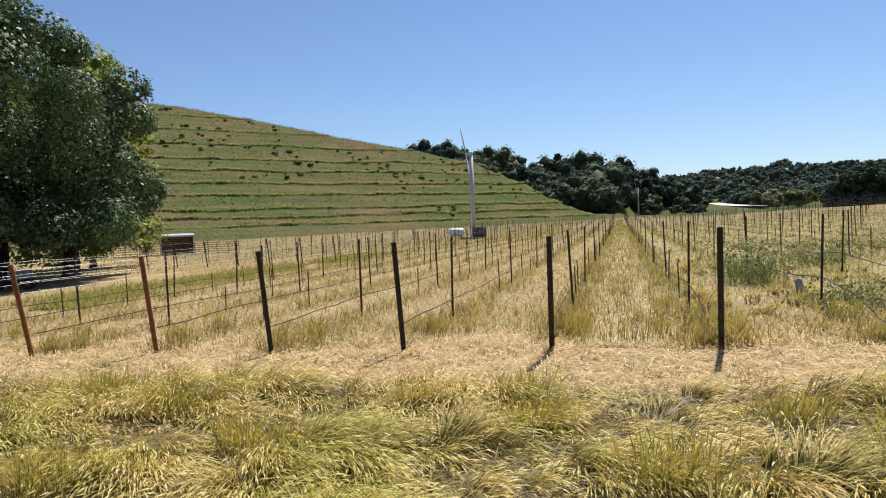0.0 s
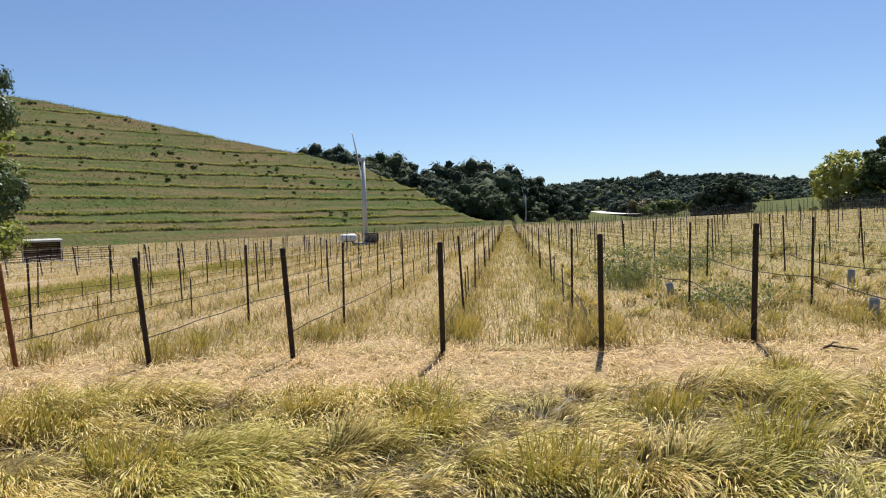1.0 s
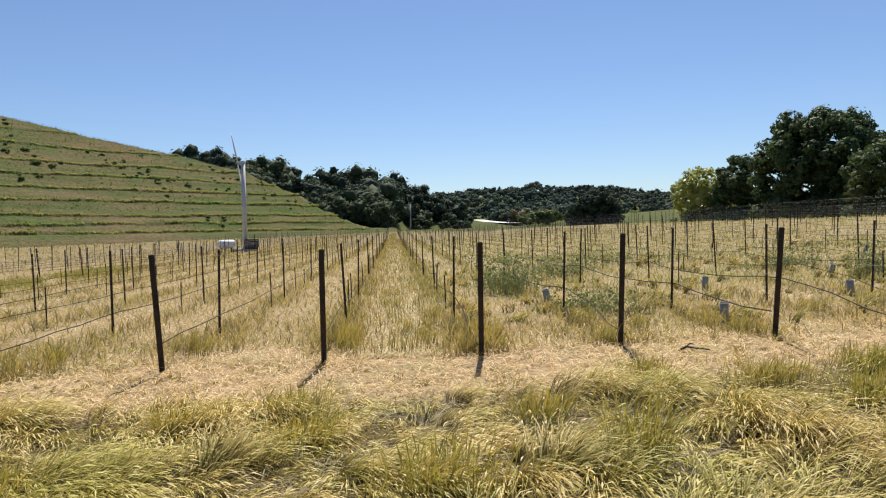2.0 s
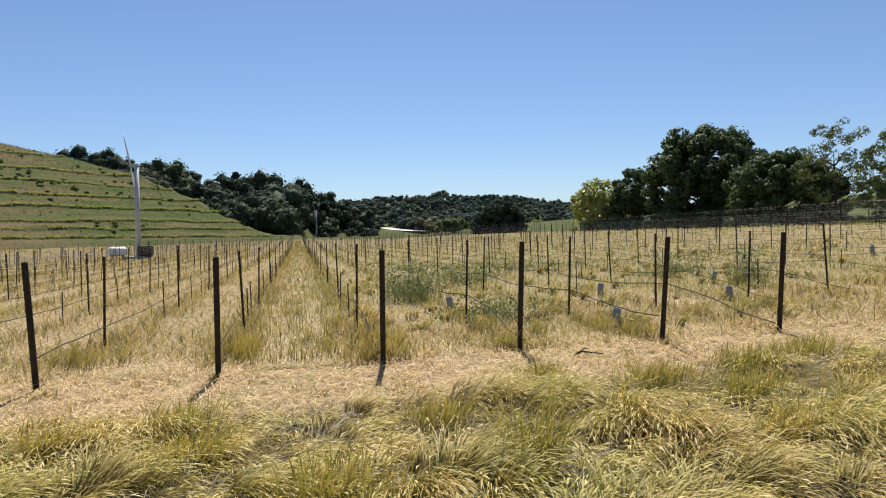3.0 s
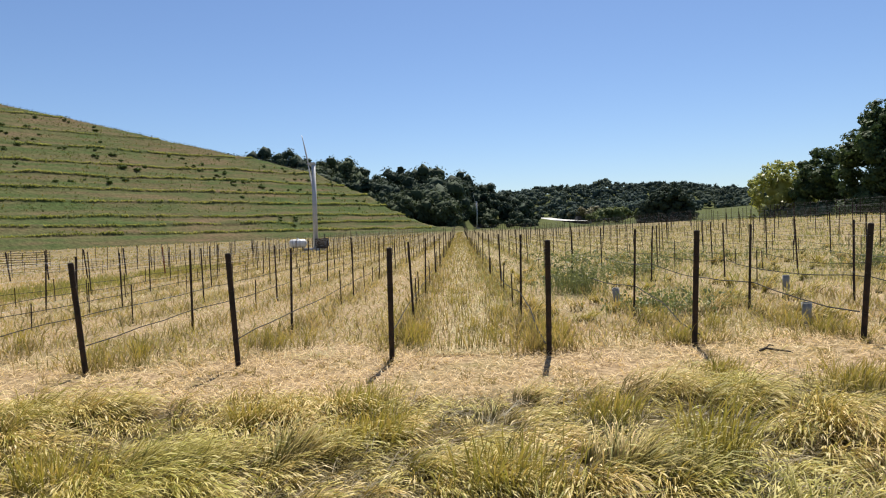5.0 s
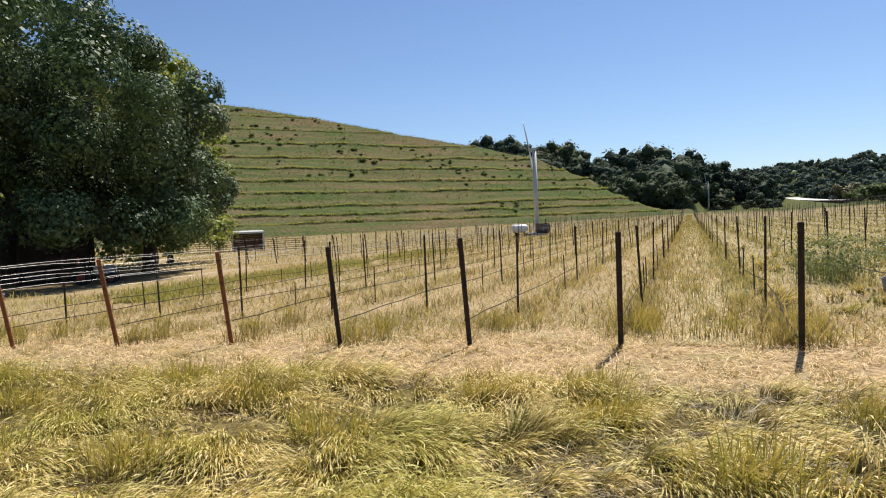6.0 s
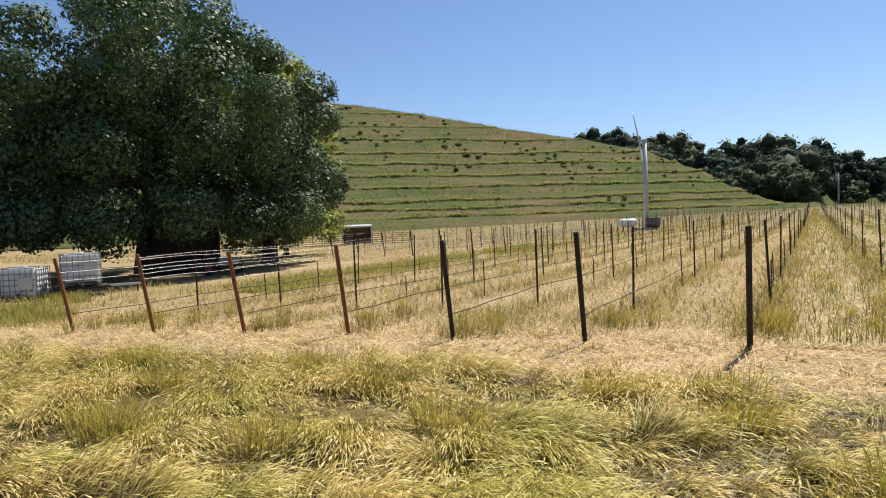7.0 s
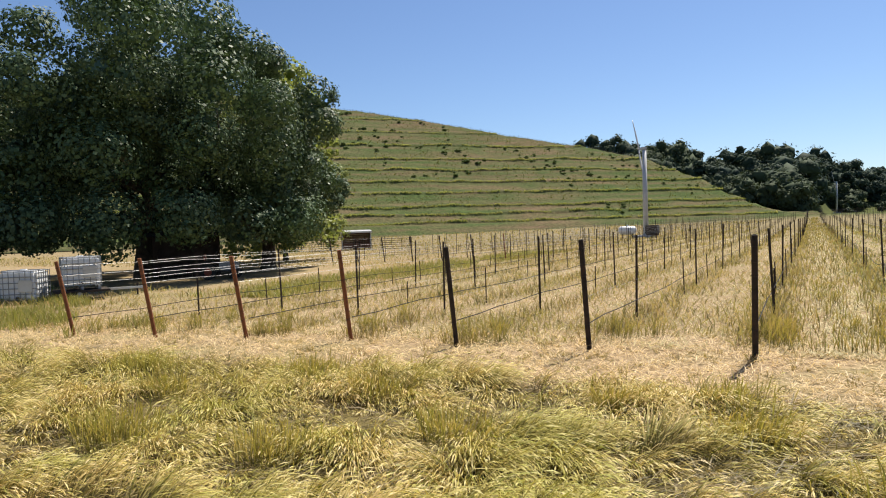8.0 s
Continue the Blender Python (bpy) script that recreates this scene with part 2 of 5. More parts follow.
def blade_material(name, stops, patch, patch_scale=0.5, lit=0.4, rough=0.55, sway=0.5, foot=None, gloss=0.3):
    """Thin leaves: colour by blade and by place, part of the light goes through. patch: colour of the greener or drier places."""
    m, nodes, links, b = material(name, rough)
    geo = nodes.new("ShaderNodeNewGeometry")
    r = ramp(nodes, stops)
    links.new(geo.outputs["Random Per Island"], r.inputs[0])
    n = noise_node(nodes, links, patch_scale, 3, "World")
    pr = ramp(nodes, [(0.42, (0, 0, 0)), (0.62, (sway, sway, sway))])
    links.new(n.outputs[0], pr.inputs[0])
    col = mix(nodes, links, pr.outputs[0], r.outputs[0], patch)
    b.inputs["Specular IOR Level"].default_value = gloss
    # darker towards the root: part the blade's own colour, part painted shade
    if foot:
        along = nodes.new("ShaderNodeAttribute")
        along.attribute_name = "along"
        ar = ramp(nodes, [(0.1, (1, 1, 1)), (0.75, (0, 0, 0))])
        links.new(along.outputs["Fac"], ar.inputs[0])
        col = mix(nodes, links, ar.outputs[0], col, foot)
    links.new(col, b.inputs["Base Color"])
    t = nodes.new("ShaderNodeBsdfTranslucent")
    links.new(mix(nodes, links, 0.5, col, (1.0, 0.92, 0.4), "MULTIPLY"), t.inputs["Color"])
    sh = nodes.new("ShaderNodeMixShader")
    sh.inputs[0].default_value = lit
    links.new(b.outputs[0], sh.inputs[1])
    links.new(t.outputs[0], sh.inputs[2])
    links.new(sh.outputs[0], nodes["Material Output"].inputs[0])
    return m


def land_material():
    """Soil and dry grass; greener up the valley and on the slopes."""
    m, nodes, links, b = material("dry_grassland", 1.0)
    b.inputs["Specular IOR Level"].default_value = 0.05
    pos = nodes.new("ShaderNodeSeparateXYZ")
    links.new(nodes.new("ShaderNodeNewGeometry").outputs["Position"], pos.inputs[0])
    big, mid, fine = (noise_node(nodes, links, s, 4, "World") for s in (0.11, 0.9, 14.0))
    straw = ramp(nodes, [(0.3, (0.13, 0.09, 0.05)), (0.5, (0.285, 0.21, 0.125)), (0.72, (0.44, 0.335, 0.205))])
    links.new(fine.outputs[0], straw.inputs[0])
    green = ramp(nodes, [(0.35, (0.08, 0.092, 0.028)), (0.7, (0.192, 0.192, 0.068))])
    links.new(mid.outputs[0], green.inputs[0])
    patch = ramp(nodes, [(0.46, (0, 0, 0)), (0.66, (0.52, 0.52, 0.52))])
    links.new(mix(nodes, links, 0.45, big.outputs[0], mid.outputs[0]), patch.inputs[0])
    near = mix(nodes, links, patch.outputs[0], straw.outputs[0], green.outputs[0])
    far = nodes.new("ShaderNodeMapRange")
    far.inputs[1].default_value, far.inputs[2].default_value = 145, 200
    links.new(pos.outputs[1], far.inputs[0])
    middle = nodes.new("ShaderNodeMapRange")
    middle.inputs[1].default_value, middle.inputs[2].default_value = 30, 100
    links.new(pos.outputs[1], middle.inputs[0])
    near = mix(nodes, links, middle.outputs[0], near, mix(nodes, links, 0.5, mix(nodes, links, mid.outputs[0], (0.075, 0.065, 0.034), (0.29, 0.225, 0.13)), mix(nodes, links, big.outputs[0], (0.04, 0.042, 0.018), (0.34, 0.26, 0.14))))
    east = nodes.new("ShaderNodeMapRange")
    east.inputs[1].default_value, east.inputs[2].default_value, east.inputs[4].default_value = 0.5, 4.0, 0.3
    links.new(pos.outputs[0], east.inputs[0])
    start = nodes.new("ShaderNodeMapRange")
    start.inputs[1].default_value, start.inputs[2].default_value = 12, 20
    links.new(pos.outputs[1], start.inputs[0])
    olive = mix(nodes, links, mid.outputs[0], (0.10, 0.095, 0.045), (0.32, 0.265, 0.15))
    near = mix(nodes, links, calc(nodes, links, "MULTIPLY", east.outputs[0], start.outputs[0]), near, olive)
    cell = calc(nodes, links, "DIVIDE", calc(nodes, links, "SUBTRACT", pos.outputs[0], ROW0), PITCH_ROWS)
    off_row = calc(nodes, links, "MULTIPLY", calc(nodes, links, "PINGPONG", cell, 0.5), PITCH_ROWS)
    strip = nodes.new("ShaderNodeMapRange")
    strip.inputs[1].default_value, strip.inputs[2].default_value, strip.inputs[4].default_value, strip.inputs[3].default_value = 0.2, 0.7, 0.0, 0.25
    links.new(off_row, strip.inputs[0])
    begun = nodes.new("ShaderNodeMapRange")
    begun.inputs[1].default_value, begun.inputs[2].default_value = 9.2, 10.5
    links.new(pos.outputs[1], begun.inputs[0])
    near = mix(nodes, links, calc(nodes, links, "MULTIPLY", strip.outputs[0], begun.outputs[0]), near, olive)
    side = nodes.new("ShaderNodeMapRange")
    side.inputs[1].default_value, side.inputs[2].default_value = 40, 75
    links.new(pos.outputs[0], side.inputs[0])
    dim = mix(nodes, links, big.outputs[0], (0.036, 0.0544, 0.016), (0.104, 0.108, 0.04))
    # under the standing grass: dead thatch, its colour darkened for shade between clumps
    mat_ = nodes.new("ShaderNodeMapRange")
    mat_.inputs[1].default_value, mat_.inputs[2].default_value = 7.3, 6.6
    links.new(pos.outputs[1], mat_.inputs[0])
    shaded_thatch = mix(nodes, links, fine.outputs[0], (0.085, 0.07, 0.026), (0.23, 0.18, 0.072))
    near = mix(nodes, links, mat_.outputs[0], near, shaded_thatch)
    links.new(mix(nodes, links, calc(nodes, links, "MAXIMUM", far.outputs[0], side.outputs[0]), near, dim), b.inputs["Base Color"])
    bp = nodes.new("ShaderNodeBump")
    bp.inputs["Strength"].default_value, bp.inputs["Distance"].default_value = 0.6, 0.05
    links.new(fine.outputs[0], bp.inputs["Height"])
    links.new(bp.outputs[0], b.inputs["Normal"])
    return m


def hill_material():
    """Rough pasture: green and dry streaks along the contour, bare soil between."""
    m, nodes, links, b = material("hill_grass", 1.0)
    b.inputs["Specular IOR Level"].default_value = 0.04
    big, mid, fine = (noise_node(nodes, links, s, 4, "World") for s in (0.035, 0.22, 1.5))
    turn = nodes.new("ShaderNodeVectorRotate")
    turn.rotation_type = "Z_AXIS"
    turn.inputs["Angle"].default_value = radians(-48.4)
    links.new(nodes.new("ShaderNodeNewGeometry").outputs["Position"], turn.inputs["Vector"])
    stretch = nodes.new("ShaderNodeMapping")
    stretch.inputs["Scale"].default_value = (0.05, 0.42, 0.42)
    links.new(turn.outputs[0], stretch.inputs["Vector"])
    streak = nodes.new("ShaderNodeTexNoise")
    streak.inputs["Scale"].default_value, streak.inputs["Detail"].default_value = 1.0, 5.0
    links.new(stretch.outputs[0], streak.inputs["Vector"])
    r = ramp(nodes, [(0.36, (0.150, 0.110, 0.072)), (0.44, (0.120, 0.104, 0.057)), (0.51, (0.092, 0.100, 0.046)), (0.60, (0.066, 0.096, 0.035))])
    links.new(mix(nodes, links, 0.55, mix(nodes, links, 0.4, big.outputs[0], mid.outputs[0]), streak.outputs[0]), r.inputs[0])
    g = mix(nodes, links, 0.75, r.outputs[0], mix(nodes, links, fine.outputs[0], (0.1, 0.12, 0.12), (1.75, 1.65, 1.5)), "MULTIPLY")
    links.new(g, b.inputs["Base Color"])
    bp = nodes.new("ShaderNodeBump")
    bp.inputs["Strength"].default_value, bp.inputs["Distance"].default_value = 0.8, 0.35
    links.new(fine.outputs[0], bp.inputs["Height"])
    links.new(bp.outputs[0], b.inputs["Normal"])
    return m


LAND, HILL = land_material(), hill_material()
# foot made darker than the stems to paint shade into the hollows
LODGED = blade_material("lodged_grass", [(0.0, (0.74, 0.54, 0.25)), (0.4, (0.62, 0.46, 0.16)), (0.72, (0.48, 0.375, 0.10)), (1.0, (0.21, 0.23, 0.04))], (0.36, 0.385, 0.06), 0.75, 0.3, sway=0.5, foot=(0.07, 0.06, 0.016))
HEADS = blade_material("grass_heads", [(0.0, (0.93, 0.77, 0.47)), (0.45, (0.83, 0.67, 0.31)), (0.8, (0.56, 0.48, 0.14)), (1.0, (0.30, 0.29, 0.07))], (0.52, 0.53, 0.14), 0.75, 0.45, sway=0.55)
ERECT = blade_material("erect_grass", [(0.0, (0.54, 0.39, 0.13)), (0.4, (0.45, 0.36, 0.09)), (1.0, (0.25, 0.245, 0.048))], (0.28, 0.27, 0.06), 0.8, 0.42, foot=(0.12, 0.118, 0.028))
STRAW = blade_material("cut_straw", [(0.0, (0.88, 0.68, 0.40)), (0.5, (0.71, 0.53, 0.29)), (1.0, (0.38, 0.265, 0.135))], (0.68, 0.51, 0.26), 0.7, 0.3)
AISLE = blade_material("aisle_straw", [(0.0, (0.74, 0.59, 0.36)), (0.5, (0.56, 0.47, 0.25)), (1.0, (0.30, 0.28, 0.12))], (0.42, 0.40, 0.17), 0.3, 0.4)
FIELD = blade_material("field_grass", [(0.0, (0.52, 0.38, 0.21)), (0.4, (0.40, 0.30, 0.145)), (0.75, (0.31, 0.265, 0.10)), (1.0, (0.21, 0.20, 0.062))], (0.255, 0.24, 0.075), 0.35, 0.5)
WEED = blade_material("grey_green_weed", [(0.0, (0.13, 0.165, 0.07)), (1.0, (0.25, 0.275, 0.125))], (0.16, 0.19, 0.065), 1.0, 0.35)
LIP = blade_material("terrace_grass", [(0.0, (0.42, 0.39, 0.16)), (0.6, (0.31, 0.33, 0.105)), (1.0, (0.18, 0.225, 0.06))], (0.23, 0.28, 0.07), 0.08, 0.6, gloss=0.05)
OAK_LEAF = blade_material("live_oak_leaf", [(0.0, (0.038, 0.064, 0.033)), (0.6, (0.07, 0.112, 0.05)), (1.0, (0.12, 0.17, 0.088))], (0.06, 0.108, 0.04), 0.25, 0.18, 0.52, gloss=0.2)
FIELD_OAK_LEAF = blade_material("field_oak_leaf", [(0.0, (0.04, 0.066, 0.03)), (0.6, (0.066, 0.102, 0.042)), (1.0, (0.11, 0.15, 0.07))], (0.07, 0.115, 0.04), 0.25, 0.3, 0.6, gloss=0.12)
BRIGHT_LEAF = blade_material("young_leaf", [(0.0, (0.14, 0.185, 0.045)), (1.0, (0.28, 0.32, 0.105))], (0.205, 0.245, 0.065), 0.4, 0.5, 0.45)
# the slight blue in this green stands for haze over the woods
WOOD_LEAF = blade_material("woodland_leaf", [(0.0, (0.03, 0.048, 0.036)), (0.7, (0.044, 0.066, 0.046)), (1.0, (0.062, 0.084, 0.052))], (0.075, 0.094, 0.042), 0.03, 0.16, 0.7, gloss=0.05)
PALE_YELLOW = blade_material("spring_leaf", [(0.0, (0.24, 0.28, 0.075)), (1.0, (0.42, 0.44, 0.16))], (0.32, 0.34, 0.10), 0.4, 0.5, 0.45)
PALE_LEAF = blade_material("willow_leaf", [(0.0, (0.09, 0.12, 0.05)), (1.0, (0.18, 0.21, 0.088))], (0.12, 0.14, 0.055), 0.05, 0.35, 0.6, gloss=0.08)
SHRUB_LEAF = blade_material("shrub_leaf", [(0.0, (0.07, 0.105, 0.032)), (1.0, (0.15, 0.20, 0.06))], (0.10, 0.14, 0.042), 0.2, 0.3, 0.6, gloss=0.05)
TWIG_LEAF = blade_material("dry_twig", [(0.0, (0.115, 0.105, 0.055)), (1.0, (0.175, 0.15, 0.08))], (0.13, 0.13, 0.055), 0.4, 0.3, 0.7)
BARK = surface("bark", (0.045, 0.036, 0.028), (0.10, 0.082, 0.062), 6, 0.95, 0, 0.9, 4)
PIPE = surface("dark_steel_pipe", (0.016, 0.013, 0.011), (0.036, 0.025, 0.019), 7, 0.8, 0.1, 0.35, 9, (0.065, 0.037, 0.023))
RUST = surface("rusted_pipe", (0.15, 0.055, 0.024), (0.24, 0.088, 0.035), 6, 0.88, 0.0, 0.45, 9, (0.115, 0.05, 0.03))
STAKE = surface("weathered_steel", (0.025, 0.02, 0.017), (0.075, 0.05, 0.035), 9, 0.75, 0.2, 0.3, 8)
WIRE = surface("galvanised_wire", (0.28, 0.28, 0.28), (0.42, 0.42, 0.42), 12, 0.5, 0.8, 0.1)
HOSE = surface("black_drip_hose", (0.015, 0.013, 0.012), (0.035, 0.03, 0.027), 10, 0.9, 0.0, 0.2)
TOWER = surface("grey_painted_steel", (0.44, 0.45, 0.47), (0.56, 0.57, 0.58), 1.2, 0.5, 0.1, 0.1, 12)
WHITE = surface("white_paint", (0.70, 0.70, 0.68), (0.82, 0.82, 0.80), 1.5, 0.4, 0.0, 0.1, 10)
ENGINE = surface("dark_engine", (0.03, 0.03, 0.035), (0.09, 0.08, 0.075), 4, 0.6, 0.3, 0.3)
TIMBER = surface("dark_boards", (0.022, 0.017, 0.015), (0.055, 0.042, 0.035), 3, 0.9, 0.0, 0.5, 10)
REDWOOD = surface("red_brown_boards", (0.085, 0.038, 0.028), (0.16, 0.075, 0.05), 2, 0.9, 0.0, 0.4, 10)
ROOF = surface("sheet_roof", (0.45, 0.45, 0.44), (0.62, 0.62, 0.6), 1, 0.45, 0.4, 0.2, 14)
PLASTIC = surface("milky_plastic", (0.70, 0.72, 0.74), (0.82, 0.83, 0.84), 2.2, 0.4, 0.0, 0.1, 6)
CAGE = surface("galvanised_cage", (0.20, 0.21, 0.22), (0.32, 0.33, 0.34), 6, 0.5, 0.7, 0.1)
TUBE = surface("grow_tube", (0.26, 0.25, 0.22), (0.36, 0.345, 0.305), 8, 0.6, 0.0, 0.1)
ROAD = surface("pale_road", (0.42, 0.41, 0.40), (0.54, 0.53, 0.51), 0.4, 0.7, 0.0, 0.2, 10)
RUBBER = surface("rubber", (0.015, 0.015, 0.015), (0.035, 0.033, 0.03), 8, 0.8, 0.0, 0.3)
RED = surface("dull_red_paint", (0.14, 0.03, 0.02), (0.22, 0.05, 0.03), 5, 0.6, 0.0, 0.2)
# paler and bluer than a near leaf: distance haze mixed into the colour
HAZY_LEAF = blade_material("hazy_woodland_leaf", [(0.0, (0.06, 0.085, 0.076)), (0.7, (0.07, 0.096, 0.082)), (1.0, (0.082, 0.108, 0.084))], (0.095, 0.112, 0.075), 0.012, 0.25, 0.8, gloss=0.03)
SLOPE_GRASS = blade_material("slope_grass", [(0.0, (0.18, 0.148, 0.06)), (0.5, (0.115, 0.125, 0.036)), (1.0, (0.076, 0.11, 0.026))], (0.09, 0.118, 0.03), 0.05, 0.55, gloss=0.05)
FIELD_GREEN = blade_material("green_field_grass", [(0.0, (0.58, 0.46, 0.27)), (0.35, (0.44, 0.37, 0.18)), (0.75, (0.29, 0.275, 0.10)), (1.0, (0.16, 0.18, 0.052))], (0.23, 0.25, 0.075), 0.35, 0.46)
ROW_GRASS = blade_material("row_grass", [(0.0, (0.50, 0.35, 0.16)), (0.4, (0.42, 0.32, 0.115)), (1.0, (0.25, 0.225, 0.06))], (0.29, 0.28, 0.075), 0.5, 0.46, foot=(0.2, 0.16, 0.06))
# dead stems, coloured darker than straw to deepen the shade in the hollows
SHADED_THATCH = blade_material("old_shaded_thatch", [(0.0, (0.30, 0.22, 0.11)), (0.5, (0.17, 0.13, 0.058)), (1.0, (0.08, 0.068, 0.028))], (0.14, 0.13, 0.045), 0.8, 0.2)
YARD = blade_material("yard_grass", [(0.0, (0.42, 0.35, 0.12)), (0.4, (0.30, 0.285, 0.075)), (1.0, (0.18, 0.195, 0.045))], (0.26, 0.27, 0.065), 0.5, 0.42)

# ---- the land ----
def spaced(lo, hi, fine_lo, fine_hi, step, grow):
    v = list(np.arange(fine_lo, fine_hi + 1e-6, step))
    d = step
    while v[-1] < hi:
        d *= grow
        v.append(v[-1] + d)
    d = step
    while v[0] > lo:
        d *= grow
        v.insert(0, v[0] - d)
    return np.array(v)


def grid_mesh(name, xs, ys, height):
    x, y = np.meshgrid(xs, ys)
    v = np.stack([x, y, height(x, y)], 2).reshape(-1, 3)
    nx, ny = len(xs), len(ys)
    i = (np.arange(ny - 1)[:, None] * nx + np.arange(nx - 1)[None]).reshape(-1, 1)
    return mesh_of(name, v, np.concatenate([i, i + 1, i + nx + 1, i + nx], 1), None, flat=False)


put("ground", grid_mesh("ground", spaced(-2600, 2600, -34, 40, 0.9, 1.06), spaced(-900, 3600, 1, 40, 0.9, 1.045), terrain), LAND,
    label="dry straw-coloured grassland with mown strip and green patches", category="ground", kind="structure")

# terraced hill: a toe line on the plain, a plane slope with level benches, a crest that drops towards the valley
TOE = np.array((-79.0, 110.0))
ALONG, UPHILL = np.array((0.664, 0.747)), np.array((-0.747, 0.664))
SLOPE, TOE_Z = 0.5, 2.35
TERRACES = (0.3, 3.7, 7.7, 14.2, 20.4, 27.4, 34.6, 44.0, 54.0, 65.0)
CREST_U = (-160, -20, 1.5, 15.0, 28.0, 40.9, 56.1, 72.3, 81.3, 93.9, 97.9, 102.0, 103.4, 106.1, 111.2, 135)
CREST_S = (95, 86, 76.8, 73.2, 67.5, 61.8, 53.2, 47.2, 42.6, 35.0, 27.4, 20.6, 11.4, 4.4, 0.2, 0)


def crest(u):
    return np.interp(u, CREST_U, CREST_S)


def hill_height(u, s):
    """Height above the toe at u along and s up the slope."""
    c = crest(u)
    top = np.minimum(s, c)
    z = SLOPE * top
    for i, t in enumerate(TERRACES):
        at = t + 0.9 * (fbm(u / 17, u * 0 + i * 3.7, 31 + i) - 0.5) * 2
        d = top - at
        bank = (0.30 if i else 0.24) * (0.55 + 0.9 * lattice(u / 3.1, u * 0 + i * 5.3, 36))
        z = z + np.where((d > 0) & (d < 3.0), bank * smooth(0, 0.26, d) * (1 - smooth(0.5, 3.0, d)), 0)
    over = np.maximum(s - c, 0)
    z = z + 0.2 * over * np.exp(-over / 9) - 0.012 * over ** 1.35
    z = z + 0.7 * (fbm(u / 9, s / 7, 41) - 0.5) * smooth(0, 4, s) + 0.25 * (lattice(u / 1.6, s / 1.2, 45) - 0.5)
    return z


def hill_point(u, s):
    u, s = np.asarray(u, float), np.asarray(s, float)
    return np.stack([TOE[0] + ALONG[0] * u + UPHILL[0] * s, TOE[1] + ALONG[1] * u + UPHILL[1] * s, TOE_Z + hill_height(u, s)], -1)


us = np.arange(-130, 122, 1.9)
ss = np.concatenate([[-6.0, -2.5, -1.0], np.arange(0, 88, 0.25), np.arange(88, 170, 3.0)])
uu, sss = np.meshgrid(us, ss)
hv = hill_point(uu, sss)
hv[:3, :, 2] = TOE_Z - np.array([[2.6], [0.9], [0.15]])
nx, ny = len(us), len(ss)
ii = (np.arange(ny - 1)[:, None] * nx + np.arange(nx - 1)[None]).reshape(-1, 1)
put("hillside", mesh_of("hillside", hv.reshape(-1, 3), np.concatenate([ii, ii + 1, ii + nx + 1, ii + nx], 1), None, flat=False), HILL,
    label="steep grassy hillside cut into level terraces", category="hillside", kind="structure")

# rank grass along the lips of the benches
parts_ = []
for i, t in enumerate(TERRACES):
    n = 5000 if i < 8 else 2600
    u = rng.uniform(-60, 118, n)
    u = u[(crest(u) > t + 1)]
    u = u[lattice(u / 4, u * 0 + i, 51) > 0.1 + 0.12 * (i > 6)]
    at = t + 0.9 * (fbm(u / 17, u * 0 + i * 3.7, 31 + i) - 0.5) * 2
    s = at + rng.uniform(0.12, 0.5, len(u))
    roots = hill_point(u, s) - np.array([0, 0, 0.05])
    az = rng.uniform(0, 2 * np.pi, len(u))
    pts = bent(roots, az, rng.uniform(0.2, 0.55, len(u)) * (0.6 + 0.7 * lattice(u / 2.3, u * 0 + i, 53)), rng.uniform(0, 0.5, len(u)), rng.uniform(0.6, 1.5, len(u)), 3)
    parts_.append(ribbons(pts, np.array([0.17, 0.14, 0.0]), sides(az, 0.6)))
put("terrace_grass", mesh_of("terrace_grass", *join(*parts_)), LIP, label="tall yellow-green grass along the terrace edges", category="grass", kind="stuff")

# tufts over the slope
n = 13000
u, s = rng.uniform(-50, 112, n), rng.uniform(0, 84, n)
keep = (s < crest(u) + 2) & (fbm(u / 14, s / 6, 57) > 0.4)
u, s = u[keep], s[keep]
az = rng.uniform(0, 2 * np.pi, len(u))
pts = bent(hill_point(u, s) - np.array([0, 0, 0.03]), az, rng.uniform(0.15, 0.5, len(u)), rng.uniform(0, 0.5, len(u)), rng.uniform(0.6, 1.5, len(u)), 3)
put("hill_grass", mesh_of("hill_grass", *ribbons(pts, np.array([0.3, 0.24, 0.0]), sides(az, 0.6))), SLOPE_GRASS, label="rough green and dry grass over the hillside", category="grass", kind="stuff")

# ---- road up the valley ----
bm = bmesh.new()
rows_ = []
for k in range(16):
    f = k / 15
    y = 400 - 78 * f
    x = 54 + 8.5 * f - 3 * math.sin(f * math.pi)
    z = max(7.7 - 3.2 * f, float(terrain(x, y)) + 0.3)
    w = 10
    rows_.append([bm.verts.new((x - w, y + 3, z + 0.4)), bm.verts.new((x + w * 0.2, y, z)), bm.verts.new((x + w * 0.2, y - 0.2, z - 3.0))])
for a, b in zip(rows_, rows_[1:]):
    for j in range(2):
        bm.faces.new((a[j], a[j + 1], b[j + 1], b[j]))
tagged(part("road", bm, ROAD), "pale sunlit road climbing out of the valley", "road", kind="structure")

van = base("van", 59.6, 331, max(4.75, float(terrain(59.6, 331)) + 0.3), 100, label="dark van driving down the valley road", category="van")
part("body", box(bmesh.new(), (0, 0, 1.05), (4.6, 1.9, 1.3), 0.15), ENGINE, van)
part("cabin", box(bmesh.new(), (-0.5, 0, 1.95), (3.2, 1.7, 0.7), 0.18), ENGINE, van)
for px in (-1.5, 1.5):
    for s in (-1, 1):
        part("wheel", rod(bmesh.new(), (px, s * 0.75, 0.36), (px, s * 0.98, 0.36), 0.36, seg=14), RUBBER, van)

